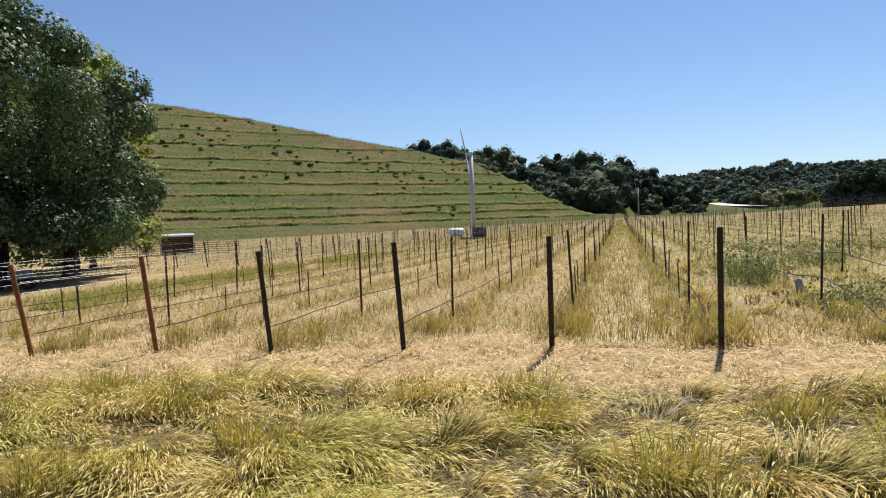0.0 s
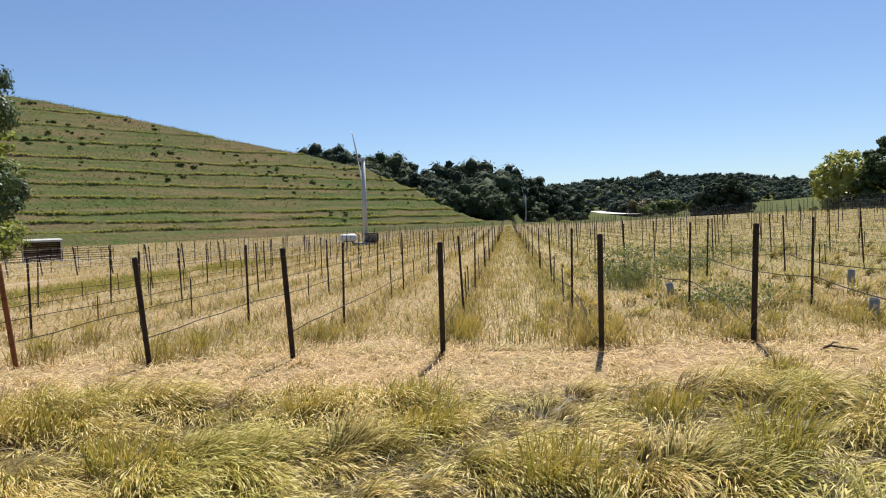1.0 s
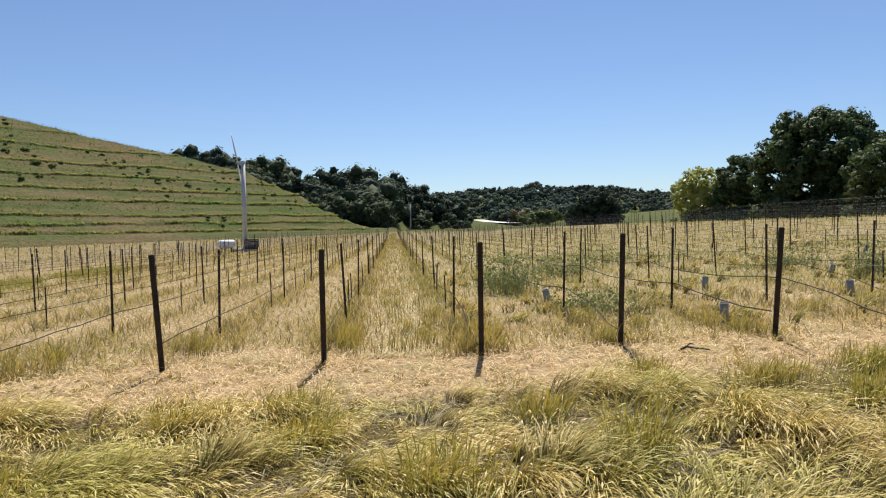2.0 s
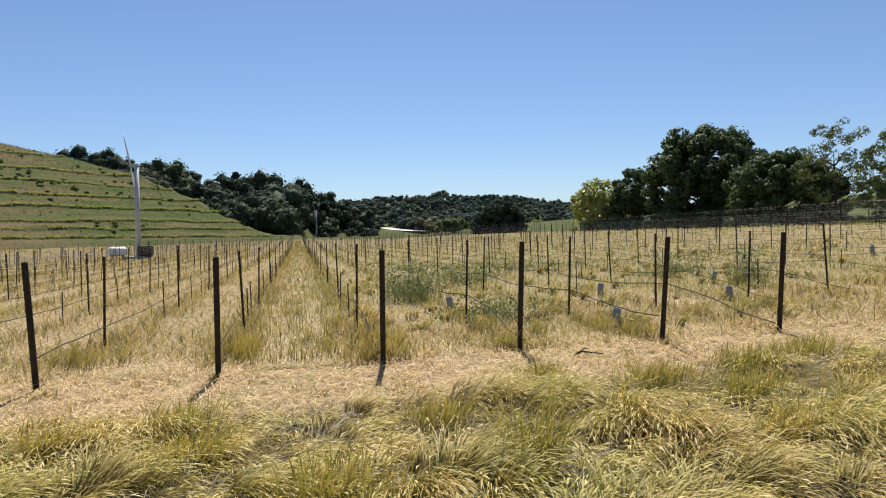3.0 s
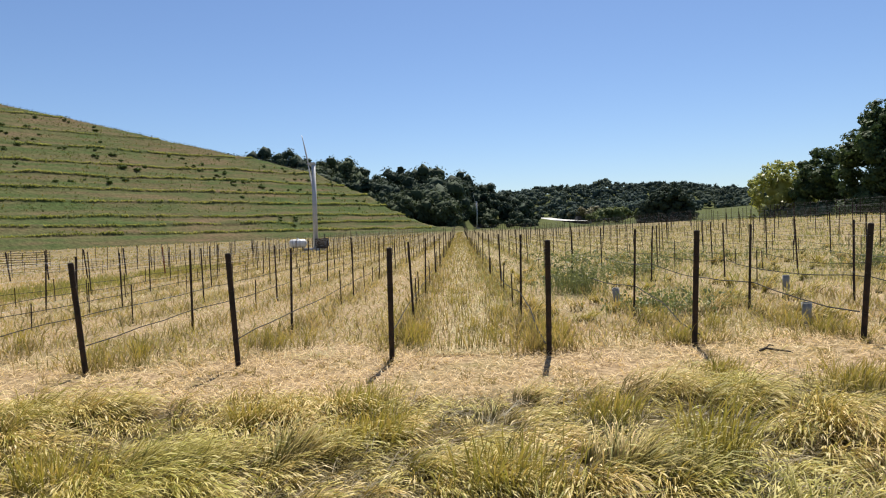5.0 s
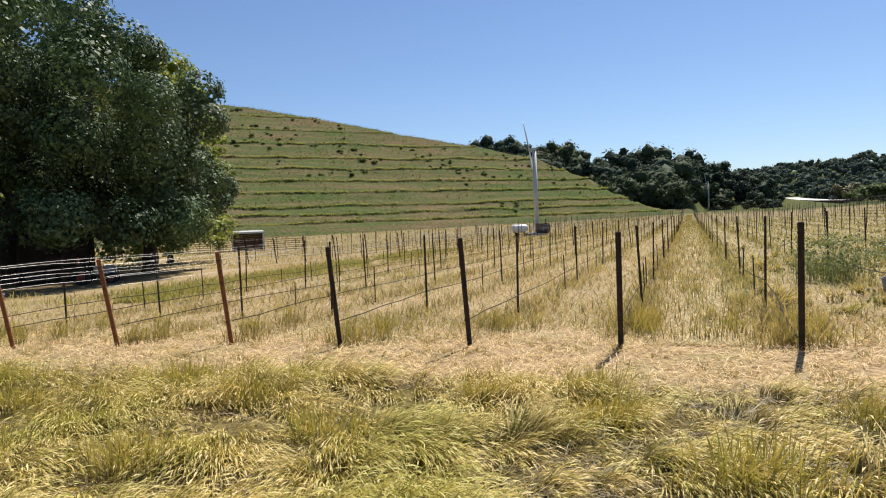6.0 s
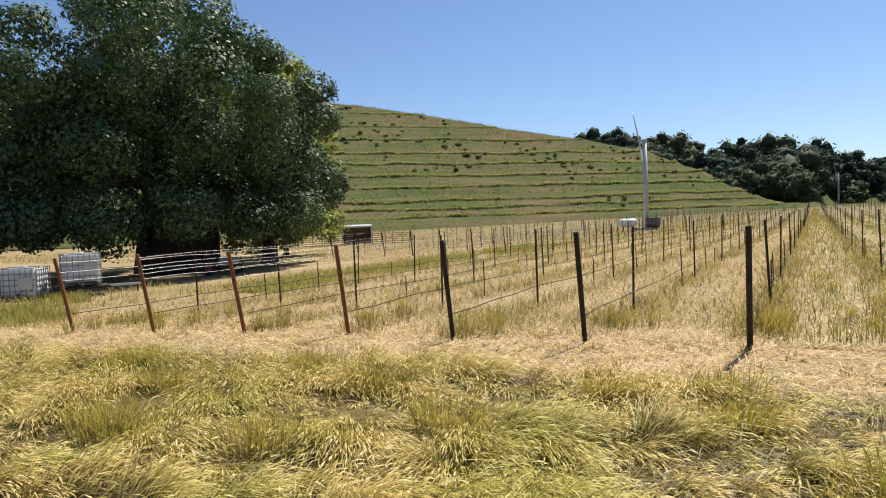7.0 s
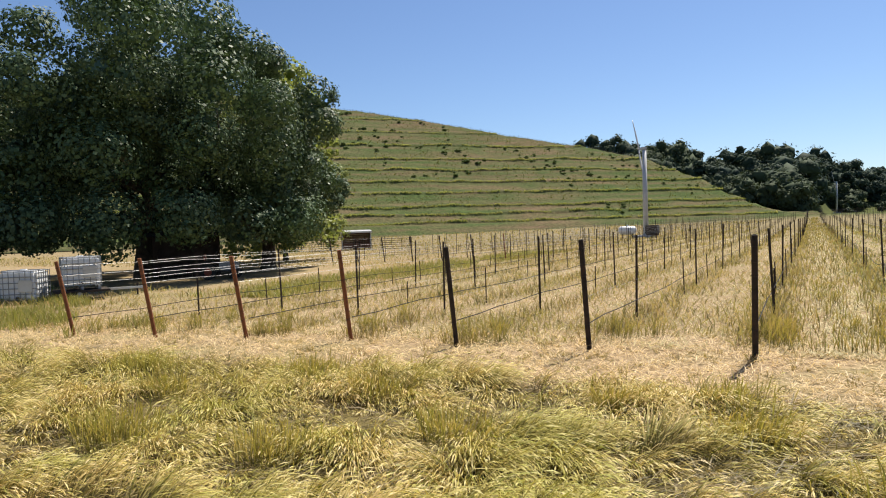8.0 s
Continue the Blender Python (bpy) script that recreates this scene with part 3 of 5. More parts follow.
# ---- trees ----
def limbs(bm, foot, height, r, spread, count, rise=0.5):
    """A tapered trunk that divides into limbs."""
    top = Vector((foot[0] + rng.normal(0, 0.15), foot[1] + rng.normal(0, 0.15), foot[2] + height))
    n = 6
    pts = [Vector(foot).lerp(top, k / n) + Vector((rng.normal(0, r * 0.25), rng.normal(0, r * 0.25), 0)) * (k > 0) for k in range(n + 1)]
    hose(bm, [pts[0] - Vector((0, 0, 0.3))] + pts, [r * 1.45] + [r * (1.25 - 1.1 * k / n) for k in range(n + 1)], 10)
    for j in range(count):
        a = 2 * math.pi * (j + rng.random() * 0.6) / count
        start = pts[2 + j % (n - 2)]
        ln = spread * rng.uniform(0.6, 1.0)
        lp, d = [start], Vector((math.cos(a), math.sin(a), rise * rng.uniform(0.5, 1.6))).normalized()
        for q in range(5):
            d = (d + Vector((rng.normal(0, 0.2), rng.normal(0, 0.2), rng.normal(0.06, 0.12)))).normalized()
            lp.append(lp[-1] + d * ln / 5)
        hose(bm, lp, [r * 0.5 * (1 - 0.16 * q) for q in range(6)], 6)
        for q in (2, 4):
            d2 = (d + Vector((rng.normal(0, 0.7), rng.normal(0, 0.7), rng.normal(0.2, 0.4)))).normalized()
            hose(bm, [lp[q], lp[q] + d2 * ln * 0.2, lp[q] + d2 * ln * 0.4 + Vector((0, 0, ln * 0.06))], [r * 0.22, r * 0.14, r * 0.05], 5)
    return bm


def dome(centre, radii, count, lobe, floor=-0.85, seed=0, skirt=0.25):
    """Centres and sizes of the lobes of a crown: an even outer shell of rounded lobes and a few inside."""
    g = np.random.default_rng(seed)
    out, rad, ways = [], [], []
    while len(out) < count:
        c = g.normal(size=(10, 3))
        c /= np.linalg.norm(c, axis=1)[:, None]
        c = c[c[:, 2] > floor]
        if not len(c):
            continue
        inside = g.random() < 0.18
        if ways and not inside:
            c = c[[np.argmax(np.min(np.linalg.norm(c[:, None] - np.array(ways)[None], axis=2), axis=1))]]
        d = c[0].copy()
        if not inside:
            ways.append(c[0])
        f = g.uniform(0.2, 0.65) if inside else g.uniform(0.74, 1.04)
        d[:2] *= (1 + skirt * (1 - abs(d[2]))) / max(1e-3, 1 + skirt * 0.4)
        if d[2] < 0:
            d[:2] *= 1 + skirt * 0.5 * min(1, -d[2] * 1.5)
        out.append(np.array(centre) + d * np.array(radii) * f)
        rad.append(lobe * g.uniform(0.72, 1.28))
    return np.array(out), np.array(rad)


def tree(x, y, height, radii, lobes, lobe, per, leaf, leaf_mat, label, bottom=1.2, trunk_r=0.3, trunk_h=None, spread=None, seed=0, gap=0.0, group="", extra=None, count=6, stray=0.4, solid=0.9, low=0, twigs=12, shoulder=None):
    z = float(terrain(x, y))
    t = base("tree", x, y, z, label=label, category="tree", group=group)
    rz = (height - bottom) / 2
    c, r = dome((0, 0, bottom + rz), (max(radii[0] - lobe, 0.5), max(radii[1] - lobe, 0.5), max(rz - lobe * 0.85, 0.5)), lobes, lobe, seed=seed)
    if low:
        extra = (extra or []) + [(0.8 * radii[0] * f * math.cos(k * 2.4 + seed), 0.8 * radii[1] * f * math.sin(k * 2.4 + seed), bottom + lobe * (0.7 + 1.5 * ((k * 7 + seed) % 5) / 5), lobe * (0.85 + 0.3 * ((k * 3) % 4) / 4)) for k in range(low) for f in (1.0 if k % 3 else 0.6,)]
    if extra:
        c = np.concatenate([c, np.array([e[:3] for e in extra], float)])
        r = np.concatenate([r, np.array([e[3] for e in extra], float)])
    if shoulder:
        dx, dy, start, top = shoulder
        out = c[:, 0] * dx + c[:, 1] * dy
        c[:, 2] = np.where((out > start) & (c[:, 2] + r > top), top - r - (c[:, 2] + r - top), c[:, 2])
    part("trunk", limbs(bmesh.new(), (0, 0, 0), trunk_h or height * 0.55, trunk_r, spread or max(radii) * 0.8, count), BARK, t, "dark furrowed bark", True)
    leafage = sprays(c, r, max(per // twigs, 4), leaf, twigs, 0.85, gap, stray)
    if solid:
        leafage = join(leaves(c, r * 0.84, int(per * 0.42 * solid), leaf * 1.5, 0.85, 0.5, 0.0, 0.45), leafage)
        # hidden solid mass, added to stop light passing through the crown
        heart = max(radii) * 0.4
        leafage = join(cores([(0, 0, bottom + rz)], [heart], 3, 1.0, 0.9 * rz / max(radii)), leafage)
        if leaf > 0.2:
            leafage = join(cores(c, r * solid, 1, 0.42), leafage)
    put("crown", mesh_of("crown", *leafage), leaf_mat, t, kind="stuff")
    return t


tree(-31.5, 22.8, 16.8, (10.0, 10.0), 116, 1.75, 980, 0.138, OAK_LEAF, "huge dark evergreen oak with a dense round crown over the yard", 1.1, 0.55, 7.0, seed=3, solid=1.25,
     extra=[(-5.0, -2.0, 9.5, 2.3), (-6.5, -1.0, 6.0, 2.4), (2.0, -5.5, 5.0, 2.2), (3.2, -4.0, 8.0, 2.2), (-3.5, -5.5, 4.2, 2.2), (-4.4, -6.1, 2.6, 1.8), (-5.6, -5.0, 2.8, 1.9), (-3.0, -6.8, 2.5, 1.7), (-6.4, -6.2, 3.4, 1.9)] + [(7.6 * math.cos(k * 0.42), 7.6 * math.sin(k * 0.42), 2.7 + 0.4 * math.sin(k * 2.3), 1.7) for k in range(15)]
     + [(8.0 * math.cos(k * 0.48 + 0.2), 8.0 * math.sin(k * 0.48 + 0.2), 5.8 + 0.8 * math.sin(k * 1.7), 2.0) for k in range(13)]
     + [(8.2 * math.cos(a), 8.2 * math.sin(a), 3.0, 1.9) for a in np.arange(0.3, 6.2, 0.37)], count=9, twigs=34, shoulder=(-0.59, -0.81, 2.4, 12.3))
tree(-28.9, 29.2, 8.3, (5.5, 5.5), 44, 1.3, 1050, 0.115, OAK_LEAF, "smaller dark evergreen oak with a clear straight trunk", 1.9, 0.42, 4.5, seed=5, solid=1.0)
tree(-34.5, 36.8, 16.4, (4.8, 4.8), 52, 1.5, 360, 0.21, BRIGHT_LEAF, "bright yellow-green broadleaf tree behind the dark oaks", 0.2, 0.2, 8, seed=7, gap=0.1, solid=0.6, low=10)
tree(-45.4, 55.4, 4.8, (1.9, 1.9), 18, 0.7, 130, 0.2, TWIG_LEAF, "dry brown leafy bush beside the livestock shelter", 0.0, 0.1, 2.4, 1.6, seed=33, gap=0.15, solid=0)
G = "trees beyond the crest"
tree(60.2, 88.5, 17.3, (9.7, 9.7), 84, 1.9, 460, 0.34, FIELD_OAK_LEAF, "broad oak with a lobed crown and gaps of sky", 0.3, 0.5, 9, seed=11, gap=0.12, group=G, count=9, solid=0.8, stray=0.45, low=24,
     extra=[(4.4 * math.cos(k * 0.785), 4.4 * math.sin(k * 0.785), 13.8 + 0.9 * math.sin(k * 2.1), 2.1) for k in range(8)] + [(0.5, 0.0, 15.4, 2.0)] + [(7.4 * math.cos(k * 0.7), 7.4 * math.sin(k * 0.7), 9.0, 2.0) for k in range(9)])
tree(53.5, 110.0, 11.3, (5.6, 5.6), 58, 1.2, 190, 0.34, PALE_YELLOW, "pale yellow-green broadleaf tree", 0.0, 0.25, seed=12, gap=0.04, group=G, low=9, solid=0.5)
tree(56.3, 103.0, 12.4, (4.7, 4.7), 36, 1.3, 320, 0.33, FIELD_OAK_LEAF, "dark narrow evergreen oak", 0.0, 0.25, seed=13, group=G, stray=0.45, low=9)
tree(57.6, 93.0, 7.6, (3.0, 3.0), 16, 1.1, 220, 0.36, BRIGHT_LEAF, "small yellow-green tree at the foot of an oak", 0.0, 0.2, seed=25, gap=0.3, group=G, low=6, solid=0.5)
tree(59.0, 72.0, 11.8, (6.4, 6.4), 54, 1.5, 420, 0.3, FIELD_OAK_LEAF, "dense dark evergreen bush-like tree", 0.0, 0.3, seed=14, group=G, stray=0.45, low=14)
tree(61.5, 67.5, 9.6, (3.6, 3.6), 26, 1.2, 320, 0.3, FIELD_OAK_LEAF, "dark evergreen oak among taller trees", 0.0, 0.25, seed=24, group=G, stray=0.45, low=8)
tree(53.0, 71.5, 6.6, (1.6, 1.6), 10, 0.8, 200, 0.3, PALE_LEAF, "slender grey-green willow shrub", 0.0, 0.1, seed=15, group=G, gap=0.2, solid=0)
tree(60.5, 64.0, 13.9, (4.4, 4.4), 64, 0.85, 210, 0.17, PALE_LEAF, "half-bare tree with thin crown and dark branches", 2.0, 0.22, 9.5, 3.6, seed=16, gap=0.2, group=G, count=15, solid=0, twigs=30)
tree(63.4, 59.6, 12.0, (4.4, 4.4), 48, 1.0, 330, 0.19, PALE_LEAF, "light airy tree with thin grey-green foliage", 0.4, 0.2, 7.5, 3.4, seed=17, gap=0.16, group=G, count=10, solid=0, low=8, twigs=30)
tree(66.5, 62.0, 8.0, (3.8, 3.8), 24, 1.1, 190, 0.3, PALE_LEAF, "light airy tree with thin grey-green foliage", 0.0, 0.2, 5, 3, seed=18, gap=0.15, group=G, solid=0.4, low=8)
tree(70.0, 58.0, 6.5, (3.6, 3.6), 20, 1.1, 200, 0.3, PALE_LEAF, "low grey-green tree at the end of the thicket", 0.0, 0.2, 4, 3, seed=28, gap=0.15, group=G, solid=0.5, low=8)
tree(54.5, 170.0, 11.6, (6.4, 6.4), 52, 1.6, 280, 0.44, WOOD_LEAF, "dense dark round oak standing alone in the field", -0.4, 0.35, seed=19, stray=0.35, low=10)
tree(49.0, 171.0, 7.6, (3.2, 3.2), 22, 1.2, 220, 0.44, WOOD_LEAF, "small dark oak beside a larger one", -0.4, 0.2, seed=20, stray=0.35, low=6)


def woods(name, spots, sizes, per, leaf, mat, label, wide=(0.42, 0.6), detail=1):
    cs, rs = [], []
    for (x, y), h in zip(spots, sizes):
        z = float(terrain(x, y))
        w = h * rng.uniform(*wide)
        cs.append((x, y, z + h * 0.55))
        rs.append(w * 0.8)
        for k in range(6):
            a = rng.uniform(0, 2 * np.pi)
            q = rng.uniform(0.45, 0.8) * w
            cs.append((x + q * math.cos(a), y + q * math.sin(a), z + h * rng.uniform(0.2, 0.8)))
            rs.append(w * rng.uniform(0.36, 0.56))
    put(name, mesh_of(name, *join(cores(cs, rs, detail, 0.64, 0.9), leaves(cs, np.array(rs) * 0.88, per, leaf, 0.9, 0.68, 0.0, 0.34))), mat, label=label, category="trees", kind="stuff")


spots = []
while len(spots) < 230:
    x, y = rng.uniform(-105, 36), rng.uniform(203, 330)
    if x > -3 and y < 256 + 0.7 * (x + 3) or 2.5 < x < 11.5 and y < 274:
        continue
    spots.append((x, y))
spots += [(rng.uniform(-17, -2.5), rng.uniform(204, 246)) for _ in range(28)] + [(rng.uniform(-6, 1), rng.uniform(236, 262)) for _ in range(11)] + [(rng.uniform(-9, 12), rng.uniform(278, 325)) for _ in range(20)]
sizes = rng.uniform(6.5, 13.0, len(spots)) * np.where(rng.random(len(spots)) < 0.15, 1.25, 1.0)
sizes = sizes * np.where(np.array(spots)[:, 0] > 8, 0.78, 1.0)
near_spots = [(rng.uniform(-8.5, -0.5), rng.uniform(204, 236)) for _ in range(12)]
spots, sizes = spots + near_spots, np.concatenate([sizes, rng.uniform(4.0, 7.0, len(near_spots))])
woods("oak_woods", spots, sizes * 1.06, 52, 1.0, WOOD_LEAF, "dark evergreen oak woods on the ridge", detail=0)
spots = [(rng.uniform(20, 460), rng.uniform(505, 860)) for _ in range(900)]
woods("far_woods", spots, rng.uniform(6, 13, len(spots)), 9, 1.9, HAZY_LEAF, "distant dark wooded ridge", detail=0)
spots = [(y * rng.uniform(0.15, 0.31), y) for y in rng.uniform(360, 460, 60)]
woods("valley_trees", spots, rng.uniform(6, 11, len(spots)), 34, 1.6, HAZY_LEAF, "mixed trees in the valley bottom")
spots = [(rng.uniform(9, 38), rng.uniform(266, 305)) for _ in range(30)]
woods("valley_scrub", spots, rng.uniform(1.6, 3.6, len(spots)), 40, 0.6, WOOD_LEAF, "low dark scrub along the valley edge", (0.6, 0.9))
spots = [(y * rng.uniform(0.19, 0.29), y) for y in rng.uniform(300, 345, 16)]
woods("willow_thicket", spots, rng.uniform(5, 8, len(spots)), 44, 1.2, PALE_LEAF, "grey-green willow thicket in the valley")
for (x, y), h in zip([(-24.5, 280), (-9.2, 285), (11.6, 290), (-46, 268)], (15.5, 14.5, 14, 14)):
    tree(x, y, h, (2.6, 2.6), 30, 1.0, 90, 0.8, WOOD_LEAF, "tall thin tree standing above the woods", 3, 0.3, h * 0.9, 2.4, seed=int(h + abs(x)), gap=0.05, group="tall trees above the woods", solid=0)

spots = [(y * rng.uniform(0.175, 0.20), y) for y in rng.uniform(362, 390, 5)]
woods("brown_oaks", spots, rng.uniform(7, 10, len(spots)), 40, 1.2, TWIG_LEAF, "brown-leaved oaks in the valley")
spots = [(51 + 13 * f + rng.uniform(-1.5, 3.5), 114 - 54 * f) for f in rng.random(46)]
woods("undergrowth", spots, rng.uniform(1.6, 3.4, len(spots)), 60, 0.3, OAK_LEAF, "dark undergrowth beneath the trees beyond the crest", (0.6, 0.95))

# shrubs on the hill
shapes = []
for k in range(5):
    g = np.random.default_rng(60 + k)
    c = g.normal(0, 1, (9, 3)) * np.array((0.5, 0.4, 0.16)) + np.array((0, 0, 0.42))
    shapes.append(mesh_of("shrub", *join(cores(c, np.full(9, 0.42), 0, 0.8), leaves(c, np.full(9, 0.44), 32, 0.25, 0.8, 0.7, 0.0, 0.5))))
k = 0
while k < 125:
    u, s = rng.uniform(0, 109), rng.uniform(3, 84)
    if s > float(crest(u)) - 2 or lattice(u / 9, s / 6, 77) < 0.34 + 0.2 * (s < 20) + 0.26 * (u < 48):
        continue
    p = hill_point(u, s)
    ob = put("shrub", shapes[k % 5], SHRUB_LEAF, label="small dark green shrub on the grassy hill", category="shrub", group="hill shrubs")
    ob.matrix_basis = Matrix.Translation(p) @ Matrix.Rotation(rng.uniform(0, 6.28), 4, "Z") @ Matrix.Scale(rng.uniform(0.28, 0.66) * (1.25 if u < 48 else 1.0), 4)
    k += 1

# old stock fence along the top of the hill
hf_u = np.arange(-6, 96, 2.6)
hf = hill_point(hf_u, crest(hf_u) - 0.3)
hill_fence = base("hill_fence", *hf[0], label="weathered wire fence along the crest of the hill", category="fence")
for q in hf:
    part("fence_post", rod(bmesh.new(), Vector(q - hf[0]) - Vector((0, 0, 0.2)), Vector(q - hf[0]) + Vector((rng.normal(0, 0.04), rng.normal(0, 0.04), rng.uniform(0.45, 0.8))), 0.04, seg=5), STAKE, hill_fence)
for h in (0.2, 0.4):
    part("rail_wire", hose(bmesh.new(), [Vector(q - hf[0]) + Vector((0, 0, h)) for q in hf], 0.012, 4), STAKE, hill_fence)

# ---- vineyard trellis ----
LEFT_ROWS = [ROW0 - PITCH_ROWS * k for k in range(1, 8)]
RIGHT_ROWS = [ROW0 + PITCH_ROWS * k for k in range(0, 16)]
OUTER_ROWS = [ROW0 - PITCH_ROWS * k for k in range(8, 15)]
END_Y = {0: 9.05, 1: 9.05, 2: 9.05, 3: 9.0, 4: 9.1, 5: 8.75, 6: 8.35, 7: 8.0}
SHIFT = {0: 0.05, 1: -0.06, 2: 0.05, 3: 0.06, -1: 0.01, -2: -0.01, -3: -0.01, -4: -0.04, -5: -0.08, -6: -0.02, -7: -0.01}
LEAN = {0: 10, 1: 7.5, 2: 8, 3: 4.6, -1: 10, -2: 7.5, -3: 10, -4: 9, -5: 11, -6: 10, -7: 10.5}


def end_pipe(name, mat):
    """A hollow steel pipe with welded rings for the wires."""
    bm = bmesh.new()
    seg, r = 14, 0.037
    rings = []
    for rr, z in ((r, -0.25), (r, 0.4), (r * 1.02, 1.0), (r, 1.615), (r * 0.97, 1.63), (r * 0.8, 1.63), (r * 0.78, 1.53)):
        rings.append([bm.verts.new((rr * math.cos(2 * math.pi * k / seg), rr * math.sin(2 * math.pi * k / seg), z)) for k in range(seg)])
    for a, b in zip(rings, rings[1:]):
        for k in range(seg):
            bm.faces.new((a[k], a[(k + 1) % seg], b[(k + 1) % seg], b[k]))
    bm.faces.new(rings[-1])
    ob = part(name, bm, mat, None, "", True)
    for h in (0.42, 1.12, 1.3, 1.5):
        ringm = bmesh.new()
        hose(ringm, [(0.041 * math.cos(a), 0.041 * math.sin(a), h + 0.01 * math.sin(a)) for a in np.linspace(0, 2 * math.pi, 11)], 0.004, 4)
        part("wire_loop", ringm, STAKE, ob)
    return ob


def stake_mesh(name, height, w):
    """A rolled steel T post with studs along its flange."""
    bm = bmesh.new()
    box(bm, (0, 0, height / 2 - 0.15), (w, 0.006, height + 0.3))
    box(bm, (0, w * 0.4, height / 2 - 0.15), (0.006, w * 0.8, height + 0.3))
    for k in range(int(height / 0.2)):
        box(bm, (0, -0.006, 0.15 + k * 0.2), (w * 0.35, 0.008, 0.025))
    me = bpy.data.meshes.new(name)
    bm.to_mesh(me)
    bm.free()
    me.materials.append(STAKE)
    return me


first = {}
for i, x in enumerate(RIGHT_ROWS):
    y = 9.05 + (0.1 if i % 2 else 0) + 0.02 * max(i - 3, 0)
    first[x] = y if i < 4 else 11.5 + 0.25 * (i % 3)
for i, x in enumerate(LEFT_ROWS):
    first[x] = END_Y[i + 1]
for i, x in enumerate(OUTER_ROWS):
    first[x] = 35.0
dark, rusty = end_pipe("end_post", PIPE), end_pipe("end_post", RUST)
tagged(dark, "dark weathered steel pipe end post leaning out from the row", "post", "end posts")
tagged(rusty, "rust-red steel pipe end post leaning out from the row", "post", "end posts")
used = set()
for x, y in first.items():
    if x > 9:
        continue
    red = -16 < x < -6.5
    src = rusty if red else dark
    row = round((x - ROW0) / PITCH_ROWS)
    px = x + SHIFT.get(row, 0.0)
    m = pose(px, y, float(terrain(px, y)) - 0.02, LEAN.get(row, 10.0), rng.normal(0, 0.5), 0)
    if src in used:
        copy_thing(src, m)
    else:
        src.matrix_basis = m
        used.add(src)

post_mesh = stake_mesh("line_post", 1.62, 0.042)
short_mesh = [stake_mesh("stake", h, 0.026) for h in (0.62, 0.78, 0.9)]
spots, stakes = [], []
for x, y0 in first.items():
    stop = 150 if x < 0 else 165
    k = 0
    while True:
        y = y0 + (3.4 if x < 9 else 0.9) + SPAN * k
        if y > stop:
            break
        spots.append((x + rng.normal(0, 0.03) + (0.07 if k == 0 and -1.5 < x < 0 else -0.06 if k == 0 and -4 < x < -2 else 0.0), y + rng.normal(0, 0.12)))
        for j in (1, 2):
            if rng.random() < (0.8 if x < 0 else 0.45):
                stakes.append((x + rng.normal(0, 0.04), y + j * SPAN / 3 + rng.normal(0, 0.1)))
        k += 1


def stand(places, meshes, name, label, group, limit, far_name, far_label):
    """Posts near the camera's side of the vineyard singly, the rest as one mesh."""
    places = sorted(places, key=lambda p: math.hypot(p[0], p[1]))
    for x, y in places[:limit]:
        ob = put(name, meshes[int(rng.integers(len(meshes)))], STAKE, label=label, category="post", group=group)
        ob.matrix_basis = pose(x, y, float(terrain(x, y)) - 0.02, rng.normal(0, 1.3), rng.normal(0, 1.3), rng.normal(0, 25))
    data = []
    me = meshes[0]
    co = np.zeros(len(me.vertices) * 3, np.float32)
    me.vertices.foreach_get("co", co)
    co = co.reshape(-1, 3)[:16]
    q = np.array([[v for v in p.vertices] for p in me.polygons if max(p.vertices) < 16])
    for x, y in places[limit:]:
        v = co * np.array((1.0, 1.0, rng.uniform(0.95, 1.05)))
        v = v + (co[:, 2:3] * np.array([rng.normal(0, 0.02), rng.normal(0, 0.02), 0]))
        data.append((v + np.array((x, y, float(terrain(x, y)))), q, np.zeros((0, 3), int)))
    put(far_name, mesh_of(far_name, *join(*data)), STAKE, label=far_label, category="posts", kind="stuff")


stand(spots, [post_mesh], "line_post", "thin dark steel line post in a vine row", "line posts", 290, "far_line_posts", "rows of thin dark steel posts across the far vineyard")
stand(stakes, short_mesh, "vine_stake", "short dark steel stake beside a young vine", "vine stakes", 280, "far_vine_stakes", "short dark stakes across the far vineyard")

